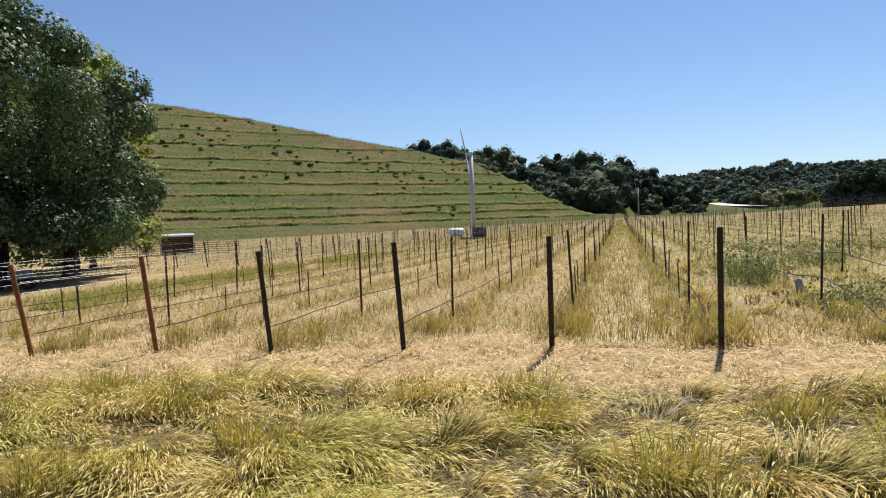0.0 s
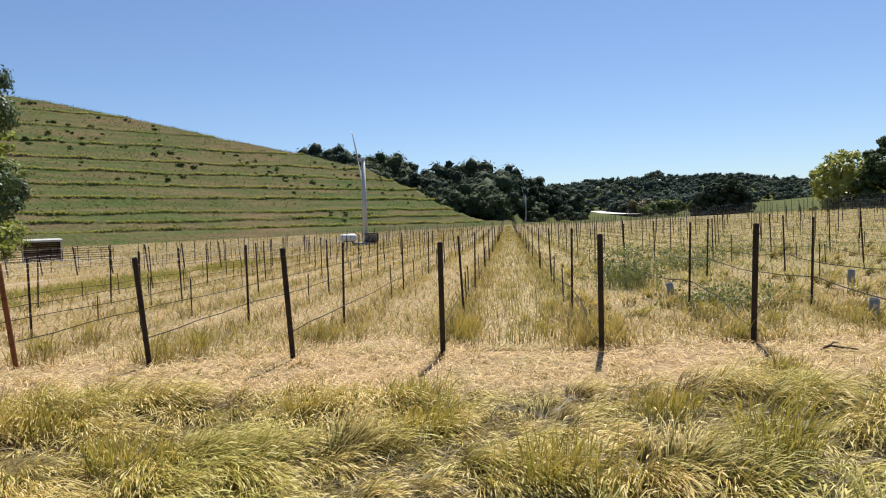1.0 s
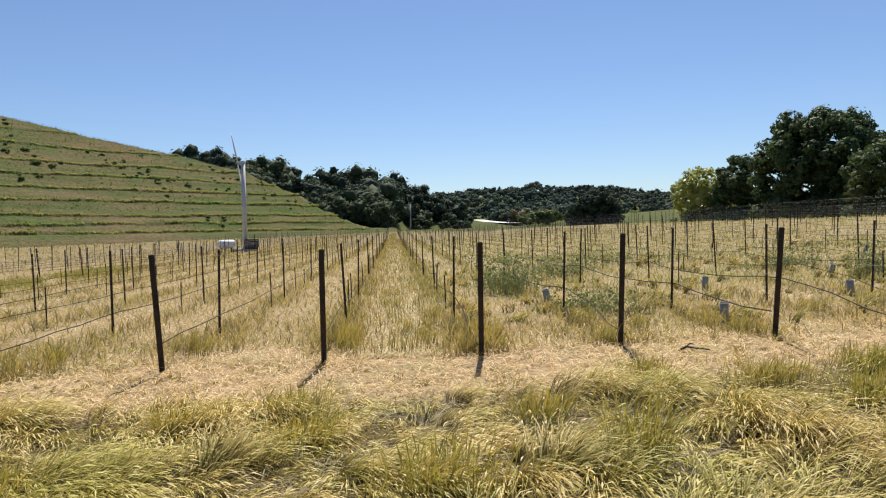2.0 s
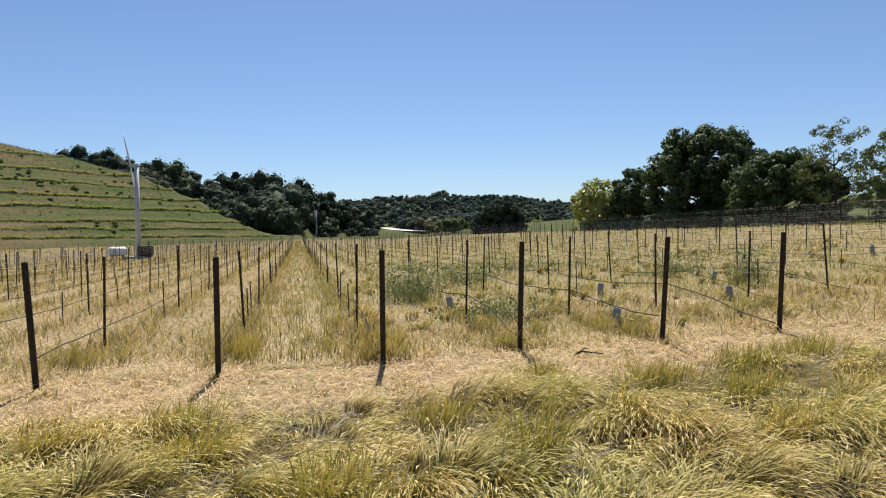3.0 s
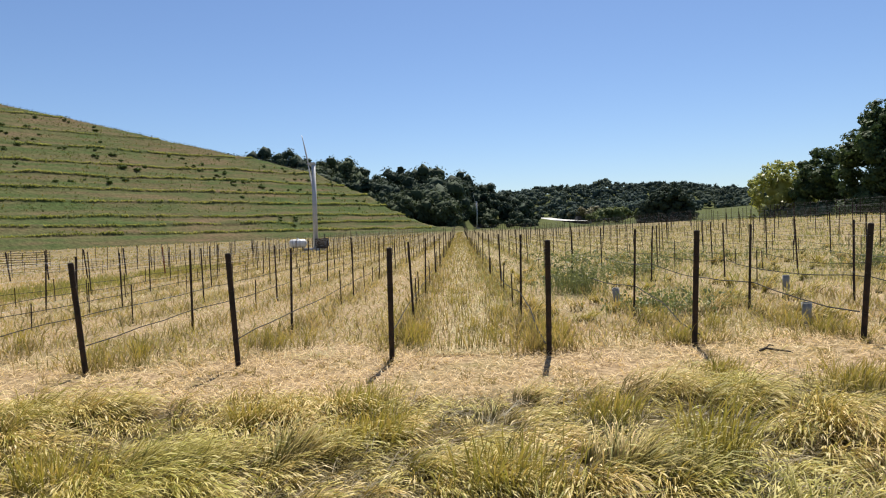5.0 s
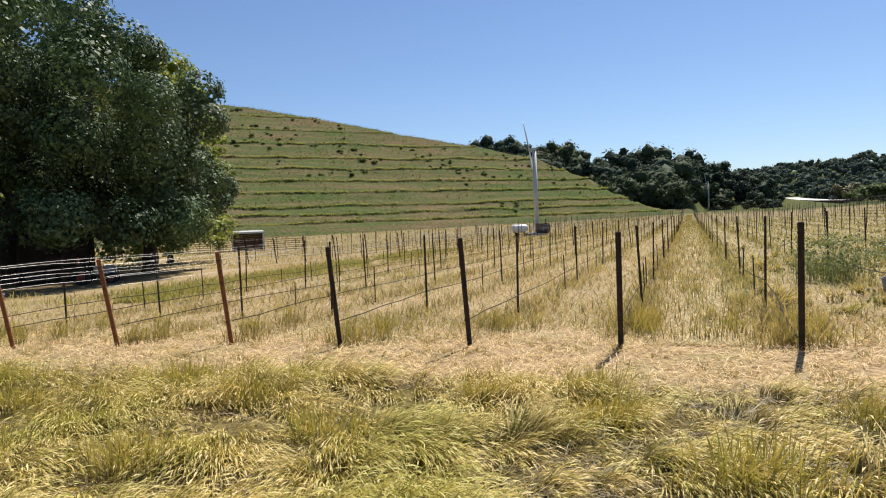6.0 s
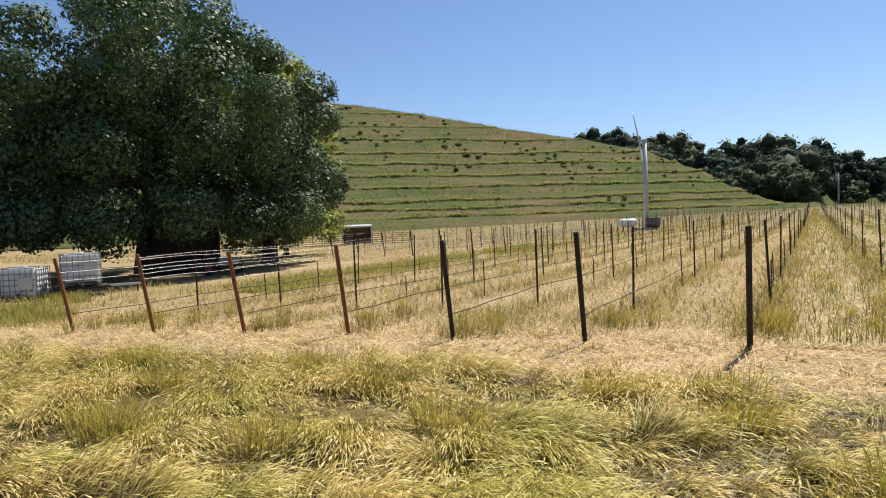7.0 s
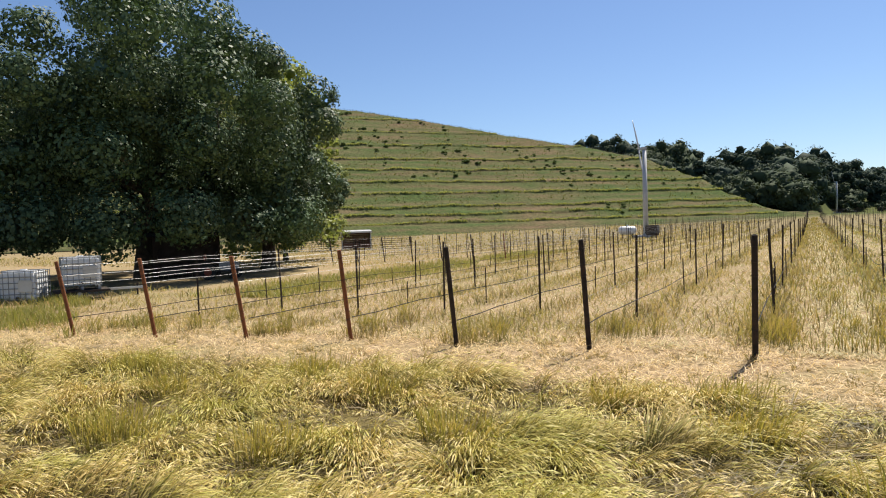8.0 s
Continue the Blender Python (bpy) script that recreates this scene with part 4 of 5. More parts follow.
for x, y0 in first.items():
    stop = 150 if x < 0 else 165
    left = x < 0
    ys = np.concatenate([np.arange(y0, min(y0 + 45, stop), 0.8), np.arange(y0 + 45, stop, 6.4)])
    zs = terrain(np.full_like(ys, x), ys)
    k = (ys - y0 - 3.4) / SPAN
    sag = np.abs(np.sin(np.pi * k))
    if left:
        hz = 0.43 - 0.025 * sag + 0.004 * rng.normal(size=len(ys))
        hx = x + 0.004 * rng.normal(size=len(ys))
    else:
        hz = 0.52 - 0.16 * sag + 0.05 * (lattice(ys / 1.7, ys * 0 + x, 5) - 0.5)
        hz = hz * (1.0 if 5 < x < 6 else 0.35 + 0.65 * smooth(0.2, 1.8, ys - y0)) + 0.03
        hx = x + 0.18 * (lattice(ys / 2.1, ys * 0 + x, 6) - 0.5)
    line = base("trellis_line", x, y0, float(terrain(x, y0)), label="black drip hose and thin wires strung along a vine row", category="wire", group="trellis lines")
    off = Vector((x, y0, float(terrain(x, y0))))
    bm = bmesh.new()
    hose(bm, [Vector((a, b, c)) - off for a, b, c in zip(hx + 0 * ys, ys, zs + hz)], (0.0085 if left else 0.010) if x < 9 else 0.007, 4)
    part("drip_hose", bm, HOSE, line)
    heights = (1.12, 1.3, 1.5) if x < -9 and x > -16 else ((0.8, 1.5) if left else (0.95, 1.45))
    for h in heights:
        bm = bmesh.new()
        zz = zs + h - 0.02 * sag
        yy = ys - 0.28 * (ys < y0 + 0.1) * (h / 1.6)
        hose(bm, [Vector((x, b, c)) - off for b, c in zip(yy, zz)], 0.0018 if x < -9 and x > -16 else 0.0012, 4)
        part("wire", bm, WIRE, line)

# grow tubes round young vines
bm = bmesh.new()
seg = 14
rings = [[bm.verts.new((r * math.cos(2 * math.pi * k / seg), r * math.sin(2 * math.pi * k / seg), z)) for k in range(seg)] for r, z in ((0.075, -0.03), (0.072, 0.15), (0.078, 0.34), (0.07, 0.34), (0.066, 0.1))]
for a, b in zip(rings, rings[1:]):
    for k in range(seg):
        bm.faces.new((a[k], a[(k + 1) % seg], b[(k + 1) % seg], b[k]))
tube = part("grow_tube", bm, TUBE, None, "", True)
tagged(tube, "pale grey plastic grow tube standing in dry grass", "grow tube", "grow tubes")
tubes = [(5.6, 10.7), (7.57, 15.4), (3.4, 14.2), (11.83, 16.9), (19.1, 18.6), (9.7, 13.2), (16.1, 21.3)]
for i, (x, y) in enumerate(tubes):
    m = pose(x, y, float(terrain(x, y)), rng.normal(0, 5), rng.normal(0, 5), 0)
    if i:
        copy_thing(tube, m)
    else:
        tube.matrix_basis = m

# wire fence along the crest
fence = base("crest_fence", 34.5, 30, float(terrain(34.5, 30)), label="long dark wire fence along the field crest", category="fence")
off = Vector((34.5, 30, float(terrain(34.5, 30))))
fy = np.arange(22, 172, 4.0)
fz = terrain(np.full_like(fy, 34.5), fy)
for h in (0.3, 0.6, 0.9):
    bm = bmesh.new()
    hose(bm, [Vector((34.5, a, b + h)) - off for a, b in zip(fy, fz)], 0.005, 4)
    part("rail_wire", bm, HOSE, fence)
for a, b in zip(fy[::3], fz[::3]):
    part("fence_post", rod(bmesh.new(), Vector((34.55, a, b - 0.2)) - off, Vector((34.55, a, b + 1.0)) - off, 0.035, seg=6), STAKE, fence)


# ---- wind machines ----
def wind_machine(x, y, turn):
    z = float(terrain(x, y))
    t = base("wind_machine", x, y, z, turn, label="tall grey frost-protection wind machine with one blade up", category="wind machine", group="wind machines")
    part("foundation", box(bmesh.new(), (0, 0, 0.1), (2.2, 2.2, 0.4), 0.04), ROAD, t)
    part("tower", rod(bmesh.new(), (0, 0, 0.25), (0, 0, 10.3), 0.31, 0.24, 18), TOWER, t, "grey tapered steel tube", True)
    part("flange", rod(bmesh.new(), (0, 0, 0.25), (0, 0, 0.34), 0.42, seg=18), TOWER, t)
    part("gearbox", box(bmesh.new(), (-0.1, 0, 10.5), (0.7, 0.38, 0.38), 0.08), TOWER, t)
    hub = part("hub", rod(bmesh.new(), (-0.55, 0, 10.5), (-0.78, 0, 10.5), 0.16, 0.1, 12), TOWER, t)
    for s in (1, -1):
        bm = bmesh.new()
        n = 8
        rings = []
        for k in range(n + 1):
            f = k / n
            w, th = 0.10 + 0.12 * math.sin(math.pi * min(f * 1.25, 1)) * (1 - 0.45 * f), 0.05 - 0.03 * f
            zc = s * (0.1 + 3.4 * f)
            xc = -0.68 - 0.62 * f * s - (0.1 * f * f)
            tw = 0.35 - 0.2 * f
            rings.append([bm.verts.new((xc + th * math.sin(a) * math.cos(tw) + w * math.cos(a) * math.sin(tw) * 0.4, w * math.cos(a) * math.cos(tw), 10.5 + zc)) for a in np.linspace(0, 2 * math.pi, 9)[:-1]])
        for a, b in zip(rings, rings[1:]):
            for k in range(8):
                bm.faces.new((a[k], a[(k + 1) % 8], b[(k + 1) % 8], b[k]))
        bm.faces.new(rings[-1])
        bm.faces.new(rings[0])
        part("blade", bm, TOWER, t, "", True)
    eng = part("engine", box(bmesh.new(), (1.0, -0.5, 0.95), (1.5, 0.9, 1.0), 0.08), ENGINE, t, "dark engine housing")
    part("radiator", box(bmesh.new(), (1.0, -0.97, 1.0), (0.9, 0.06, 0.7), 0.02), STAKE, eng)
    part("engine_stand", box(bmesh.new(), (1.0, -0.5, 0.36), (1.3, 0.7, 0.24), 0.02), STAKE, t)
    part("exhaust", rod(bmesh.new(), (1.4, -0.5, 1.4), (1.4, -0.5, 2.0), 0.05), ENGINE, t)
    return t


wind_machine(-17.45, 79.5, -12)
wind_machine(7.0, 256.0, -3)
tz = float(terrain(-19.4, 78.6))
tank = base("propane_tank", -19.4, 78.6, tz, 15, label="white horizontal propane tank on short legs", category="tank")
bm = bmesh.new()
rod(bm, (-0.75, 0, 0.95), (0.75, 0, 0.95), 0.5, seg=20, caps=False)
for s in (-1, 1):
    rod(bm, (s * 0.75, 0, 0.95), (s * 0.95, 0, 0.95), 0.5, 0.36, 20, caps=False)
    rod(bm, (s * 0.95, 0, 0.95), (s * 1.05, 0, 0.95), 0.36, 0.05, 20)
bmesh.ops.remove_doubles(bm, verts=bm.verts, dist=0.003)
part("shell", bm, WHITE, tank, "", True)
part("valve_dome", rod(bmesh.new(), (0, 0, 1.4), (0, 0, 1.6), 0.14, 0.1, 12), WHITE, tank)
for s in (-0.55, 0.55):
    part("leg", box(bmesh.new(), (s, 0, 0.25), (0.12, 0.7, 0.6), 0.01), STAKE, tank)

# ---- yard under the trees ----
YAW = 52.0


def shed(x, y):
    t = base("shed", x, y, float(terrain(x, y)), YAW, label="low dark board shed in the shade of the oak", category="shed")
    w, d, h = 3.2, 2.6, 2.15
    for k in range(14):
        part("board", box(bmesh.new(), (-w / 2 + w * (k + 0.5) / 14, -d / 2, h / 2), (w / 14 - 0.012, 0.03, h - 0.05 * rng.random()), 0.004), TIMBER, t)
    for s in (-1, 1):
        part("side_wall", box(bmesh.new(), (s * (w / 2 + 0.02), 0, h / 2 - 0.02), (0.03, d, h - 0.1), 0.004), TIMBER, t)
    part("back_wall", box(bmesh.new(), (0, d / 2, h / 2 + 0.05), (w, 0.03, h), 0.004), TIMBER, t)
    for s in (-0.48, 0.0, 0.48):
        part("corner_post", box(bmesh.new(), (s * w, -d / 2 - 0.09, h / 2), (0.1, 0.1, h), 0.008), TIMBER, t)
    part("rail", box(bmesh.new(), (0, -d / 2 - 0.06, 0.9), (w, 0.04, 0.12), 0.006), TIMBER, t)
    part("roof", box(bmesh.new(), (0, -0.1, h + 0.12), (w + 0.5, d + 0.7, 0.05), 0.01, Matrix.Rotation(radians(5), 4, "X")), TIMBER, t, "dark sheet roof")
    part("door", box(bmesh.new(), (0.7, -d / 2 - 0.03, 0.95), (0.85, 0.03, 1.85), 0.006), TIMBER, t)
    part("trough", box(bmesh.new(), (-0.7, -d / 2 - 0.45, 0.35), (1.2, 0.4, 0.3), 0.03), ENGINE, t)
    return t


shed(-29.3, 23.6)


def tote(x, y, lift, yaw, label):
    t = base("water_tote", x, y, float(terrain(x, y)) + lift, yaw, label=label, category="tote", group="water totes")
    w, d, h = 1.2, 1.0, 1.0
    part("bottle", box(bmesh.new(), (0, 0, 0.14 + h / 2), (w - 0.06, d - 0.06, h - 0.03), 0.07), PLASTIC, t, "milky white plastic bottle")
    part("cap", rod(bmesh.new(), (0, 0, 1.12), (0, 0, 1.17), 0.11, seg=14), PLASTIC, t)
    part("valve", rod(bmesh.new(), (0, -d / 2 - 0.06, 0.24), (0, -d / 2 + 0.05, 0.24), 0.04), ENGINE, t)
    for k in range(3):
        part("pallet_runner", box(bmesh.new(), ((k - 1) * 0.53, 0, 0.06), (0.1, d, 0.12), 0.01), CAGE, t)
    for k in range(6):
        z = 0.16 + k * 0.19
        bm = bmesh.new()
        for s in (-1, 1):
            rod(bm, (-w / 2, s * d / 2, z), (w / 2, s * d / 2, z), 0.013, seg=6)
            rod(bm, (s * w / 2, -d / 2, z), (s * w / 2, d / 2, z), 0.013, seg=6)
        part("cage_hoop", bm, CAGE, t)
    for k in range(8):
        for s in (-1, 1):
            part("cage_bar", rod(bmesh.new(), (-w / 2 + w * k / 7, s * (d / 2 + 0.012), 0.12), (-w / 2 + w * k / 7, s * (d / 2 + 0.012), 1.13), 0.012, seg=6), CAGE, t)
    for k in range(1, 6):
        for s in (-1, 1):
            part("cage_bar", rod(bmesh.new(), (s * (w / 2 + 0.012), -d / 2 + d * k / 6, 0.12), (s * (w / 2 + 0.012), -d / 2 + d * k / 6, 1.13), 0.012, seg=6), CAGE, t)
    for k in range(2):
        part("top_bar", rod(bmesh.new(), (-w / 2, (k - 0.5) * 0.4, 1.135), (w / 2, (k - 0.5) * 0.4, 1.135), 0.012, seg=6), CAGE, t)
    part("label_plate", box(bmesh.new(), (0.25, -d / 2 - 0.026, 0.62), (0.42, 0.006, 0.4)), ROOF, t)
    return t


tote(-23.6, 12.3, 0.0, 38, "caged milky plastic water tote standing on the grass")
tote(-22.5, 13.6, 0.36, 62, "caged milky plastic water tote standing on a low trailer")
tr = base("flat_trailer", -22.5, 13.6, float(terrain(-22.5, 13.6)), 62, label="low dark flat trailer with a pale drawbar", category="trailer")
part("deck", box(bmesh.new(), (0, 0, 0.32), (1.7, 1.3, 0.07), 0.01), TIMBER, tr)
part("drawbar", box(bmesh.new(), (1.35, 0, 0.3), (1.3, 0.1, 0.08), 0.01), ROOF, tr, "pale metal drawbar")
part("jack", rod(bmesh.new(), (1.8, 0.1, 0.0), (1.8, 0.1, 0.45), 0.03), STAKE, tr)
for s in (-1, 1):
    wh = part("wheel", rod(bmesh.new(), (-0.1, s * 0.70, 0.2), (-0.1, s * 0.56, 0.2), 0.2, seg=18), RUBBER, tr)
    part("rim", rod(bmesh.new(), (-0.1, s * 0.71, 0.2), (-0.1, s * 0.69, 0.2), 0.1, seg=12), CAGE, wh)

# a small old tractor beside the shed
tx, ty = -25.1, 22.2
ft = base("garden_tractor", tx, ty, float(terrain(tx, ty)), 40, label="small dark old tractor with a grey cowling", category="tractor")
bm = box(bmesh.new(), (0.35, 0, 0.62), (0.9, 0.5, 0.42), 0.06)
part("bonnet", bm, CAGE, ft, "grey dented cowling")
part("chassis", box(bmesh.new(), (0, 0, 0.42), (1.7, 0.3, 0.16), 0.03), ENGINE, ft)
part("seat", box(bmesh.new(), (-0.55, 0, 0.85), (0.4, 0.42, 0.12), 0.04), RUBBER, ft)
part("seat_back", box(bmesh.new(), (-0.74, 0, 1.05), (0.08, 0.42, 0.34), 0.03), RED, ft)
part("steering_column", rod(bmesh.new(), (-0.05, 0, 0.8), (-0.25, 0, 1.15), 0.02), ENGINE, ft)
bm = bmesh.new()
hose(bm, [(-0.25 + 0.06 * math.sin(a), 0.17 * math.cos(a), 1.16 + 0.16 * math.sin(a)) for a in np.linspace(0, 2 * math.pi, 13)], 0.014, 5)
part("steering_wheel", bm, ENGINE, ft)
for px, r, s in ((-0.55, 0.36, 1), (-0.55, 0.36, -1), (0.65, 0.24, 1), (0.65, 0.24, -1)):
    wh = part("wheel", rod(bmesh.new(), (px, s * 0.38, r), (px, s * 0.58, r), r, seg=18), RUBBER, ft)
    part("rim", rod(bmesh.new(), (px, s * 0.585, r), (px, s * 0.6, r), r * 0.5, seg=14), RED, wh)

# red-brown field shelter with a pen of low panels
sx, sy = -43.0, 56.8
sz = float(terrain(sx, sy))
sh = base("field_shelter", sx, sy, sz, 40, label="low red-brown board livestock shelter with a pale roof edge", category="shelter")
W, D, Hh = 3.0, 2.2, 1.95
for k in range(9):
    part("board", box(bmesh.new(), (0, D / 2, 0.1 + (k + 0.5) * (Hh - 0.2) / 9), (W, 0.03, (Hh - 0.2) / 9 - 0.015), 0.004), REDWOOD, sh)
for s in (-1, 1):
    part("side_wall", box(bmesh.new(), (s * W / 2, 0, Hh / 2), (0.04, D, Hh - 0.2), 0.006), REDWOOD, sh)
for s in (-0.5, -0.1, 0.28, 0.5):
    part("front_post", box(bmesh.new(), (s * W, -D / 2, Hh / 2), (0.09, 0.09, Hh), 0.008), ROOF if abs(s) > 0.4 else REDWOOD, sh)
part("front_rail", box(bmesh.new(), (0, -D / 2 + 0.02, 0.5), (W, 0.04, 0.5), 0.006), REDWOOD, sh)
part("fascia", box(bmesh.new(), (0, -D / 2 - 0.27, Hh - 0.06), (W + 0.3, 0.04, 0.14), 0.006), ROOF, sh, "pale sheet edge")
part("roof", box(bmesh.new(), (0, 0, Hh + 0.09), (W + 0.3, D + 0.5, 0.05), 0.01, Matrix.Rotation(radians(3), 4, "X")), ROOF, sh, "pale sheet roof")
pn = base("pen_panel", -42.2, 52.8, float(terrain(-42.2, 52.8)), 44, label="low grey tubular stock panel", category="panel", group="stock panels")
for k in range(6):
    part("bar", rod(bmesh.new(), (-1.5, 0, 0.18 + k * 0.2), (1.5, 0, 0.18 + k * 0.2), 0.024, seg=6), STAKE, pn)
for s in (-1.5, -0.5, 0.5, 1.5):
    part("upright", rod(bmesh.new(), (s, 0, -0.02), (s, 0, 1.22), 0.026, seg=6), STAKE, pn)
for px, py, ya in ((-39.2, 53.6, 10), (-44.3, 50.4, 50), (-36.6, 55.0, 30)):
    copy_thing(pn, pose(px, py, float(terrain(px, py)), 0, 0, ya))

# ---- grass ----
AZ0, AZ1 = radians(-68), radians(52)


def fan(n, r0, r1, near=1.0):
    """Places spread over the land in front, thinner with distance."""
    a = rng.uniform(AZ0, AZ1, n)
    u = rng.random(n)
    r = (r0 ** (2 - near) + u * (r1 ** (2 - near) - r0 ** (2 - near))) ** (1 / (2 - near)) if near != 2 else r0 * (r1 / r0) ** u
    return r * np.sin(a), r * np.cos(a)


def mow_edge(x):
    """Where the standing grass ends and the mown strip begins."""
    return 6.95 + 0.6 * (fbm(np.asarray(x) / 2.3, np.asarray(x) * 0 + 1.7, 14) - 0.5) + 0.1 * np.maximum(np.asarray(x) - 3, 0) - np.minimum(0.26 * np.maximum(-np.asarray(x) - 7.5, 0), 2.0)


def flow(x, y):
    """Direction in which the wind has laid the grass."""
    return 4.6 * (fbm(x / 1.7, y / 1.3, 71) - 0.5) - 0.55


# each clump springs from its own root and is combed one way, so that hollows stay between the clumps
nc = 4150
cx, cy = fan(nc, 2.9, 16, 1.25)
keep = (cy < mow_edge(cx)) & (cy > 1.2) & (fbm(cx / 0.62, cy / 0.5, 66) > 0.23)
cx, cy = cx[keep], cy[keep]
nc = len(cx)
tall = np.clip((fbm(cx / 0.62, cy / 0.5, 61) - 0.3) * 2.4, 0.03, 1.0)
cr = rng.uniform(0.04, 0.10, nc) + 0.05 * tall
# the grass falls away from the crown of each mound, and on the whole with the wind
e = 0.08
gx = fbm((cx + e) / 0.62, cy / 0.5, 61) - fbm((cx - e) / 0.62, cy / 0.5, 61)
gy = fbm(cx / 0.62, (cy + e) / 0.5, 61) - fbm(cx / 0.62, (cy - e) / 0.5, 61)
wind = flow(cx, cy)
caz = np.arctan2(-4.5 * gy + 0.9 * np.sin(wind), -4.5 * gx + 0.9 * np.cos(wind)) + rng.normal(0, 0.35, nc)
chh = (0.09 + 0.40 * tall ** 1.4) * rng.uniform(0.75, 1.25, nc)
per = (40 * (0.7 + cr * 4)).astype(int)
which = np.repeat(np.arange(nc), per)
n = len(which)
off_a, off_r = rng.uniform(0, 2 * np.pi, n), np.sqrt(rng.random(n))
x = cx[which] + cr[which] * off_r * np.cos(off_a)
y = cy[which] + cr[which] * off_r * np.sin(off_a)
az = caz[which] + rng.normal(0, 0.22, n) + 0.5 * np.sin(off_a - caz[which]) * off_r
ln = chh[which] * rng.uniform(0.7, 1.3, n)
l0 = np.clip(rng.normal(0.25, 0.2, n), 0, 1.0)
l1 = rng.normal(2.0, 0.34, n)
roots = np.stack([x, y, terrain(x, y) - 0.01], 1)
pts = bent(roots, az, ln, l0, l1, 4, 1.15)
low = terrain(pts[:, :, 0], pts[:, :, 1]) + 0.012 + 0.03 * rng.random((n, 1))
pts[:, 1:, 2] = np.maximum(pts[:, 1:, 2], low[:, 1:])
wide = rng.uniform(0.75, 1.35, n)[:, None]
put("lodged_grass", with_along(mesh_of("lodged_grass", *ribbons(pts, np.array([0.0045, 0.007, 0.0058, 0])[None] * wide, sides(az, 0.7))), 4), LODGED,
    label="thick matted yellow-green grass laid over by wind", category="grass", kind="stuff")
# seed heads at the ends of most of the stems
pick = rng.random(n) < 0.85
tip, before = pts[pick, -1], pts[pick, -2]
d = tip - before
d /= np.linalg.norm(d, axis=1)[:, None]
hl = rng.uniform(0.042, 0.082, len(tip))[:, None]
droop = np.array([0, 0, -0.3])
hp = np.stack([tip - d * hl * 0.3, tip + (d + droop * 0.2) * hl * 0.3, tip + (d + droop) * hl], 1)
hw = rng.uniform(0.7, 1.3, len(tip))[:, None] * np.array([0.005, 0.0118, 0])[None]
put("grass_heads", mesh_of("grass_heads", *ribbons(hp, hw, sides(az[pick], 0.9))), HEADS,
    label="pale feathery seed heads on the matted grass", category="grass", kind="stuff")
# flattened dead stems below
n = 56000
x, y = fan(n, 2.8, 16, 1.2)
keep = (y < mow_edge(x) + 0.2) & (y > 1.1)
x, y = x[keep], y[keep]
az = flow(x, y) + rng.normal(0, 0.9, len(x))
pts = bent(np.stack([x, y, terrain(x, y) + rng.uniform(0.0, 0.05, len(x))], 1), az, rng.uniform(0.2, 0.5, len(x)), rng.normal(1.3, 0.15, len(x)), rng.normal(1.65, 0.12, len(x)), 3)
put("dead_grass", mesh_of("dead_grass", *ribbons(pts, np.array([0.006, 0.007, 0]), sides(az, 0.8))), SHADED_THATCH, label="flattened dead straw under the standing grass", category="grass", kind="stuff")

# the same grass goes on round and behind the place where one stands
nb = 2300
ba, br = rng.uniform(0, 2 * np.pi, nb), 11 * np.sqrt(rng.random(nb))
ahead = np.abs(np.arctan2(np.sin(ba - math.pi / 2 - 0.14), np.cos(ba - math.pi / 2 - 0.14))) < 1.06
keep = (br > 0.5) & ~((br > 3.1) & ahead)
bx, by = br[keep] * np.cos(ba[keep]), br[keep] * np.sin(ba[keep])
which = np.repeat(np.arange(len(bx)), 22)
n = len(which)
oa, orr = rng.uniform(0, 2 * np.pi, n), 0.24 * np.sqrt(rng.random(n))
x, y = bx[which] + orr * np.cos(oa), by[which] + orr * np.sin(oa)
az = flow(bx, by)[which] + rng.normal(0, 0.5, n)
low = 0.55 + 0.45 * smooth(1.5, 3.2, np.hypot(x, y))
pts = bent(np.stack([x, y, terrain(x, y) - 0.01], 1), az, rng.uniform(0.16, 0.42, n) * low, np.abs(rng.normal(0.45, 0.25, n)), rng.normal(1.9, 0.3, n), 3)
pts[:, 1:, 2] = np.maximum(pts[:, 1:, 2], terrain(pts[:, 1:, 0], pts[:, 1:, 1]) + 0.012)
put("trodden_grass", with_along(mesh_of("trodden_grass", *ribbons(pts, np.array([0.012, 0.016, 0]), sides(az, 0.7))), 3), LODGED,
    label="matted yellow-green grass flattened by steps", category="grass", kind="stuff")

# upright clumps that stand out of the mat
clumps = [(1.76, 4.6, 0.62, 0.26), (4.4, 5.7, 0.5, 0.4), (-1.0, 6.5, 0.42, 0.36), (-2.0, 6.1, 0.42, 0.25), (-4.0, 3.7, 0.5, 0.4), (-4.5, 5.7, 0.42, 0.4),
          (-6.9, 5.0, 0.45, 0.5), (-5.9, 3.6, 0.5, 0.5), (-0.75, 5.5, 0.45, 0.4), (0.35, 4.3, 0.5, 0.45), (1.3, 5.8, 0.45, 0.35), (3.9, 6.5, 0.42, 0.4),
          (6.5, 7.3, 0.4, 0.5), (4.0, 4.5, 0.45, 0.4), (-6.1, 6.6, 0.38, 0.6), (2.8, 7.2, 0.3, 0.3), (5.6, 5.4, 0.4, 0.5), (-8.6, 5.9, 0.4, 0.7), (-3.0, 4.7, 0.42, 0.4), (5.3, 6.9, 0.42, 0.4)]
clumps = [(px, py, ph * (1.0 if ph > 0.55 else 0.74), pw) for px, py, ph, pw in clumps]
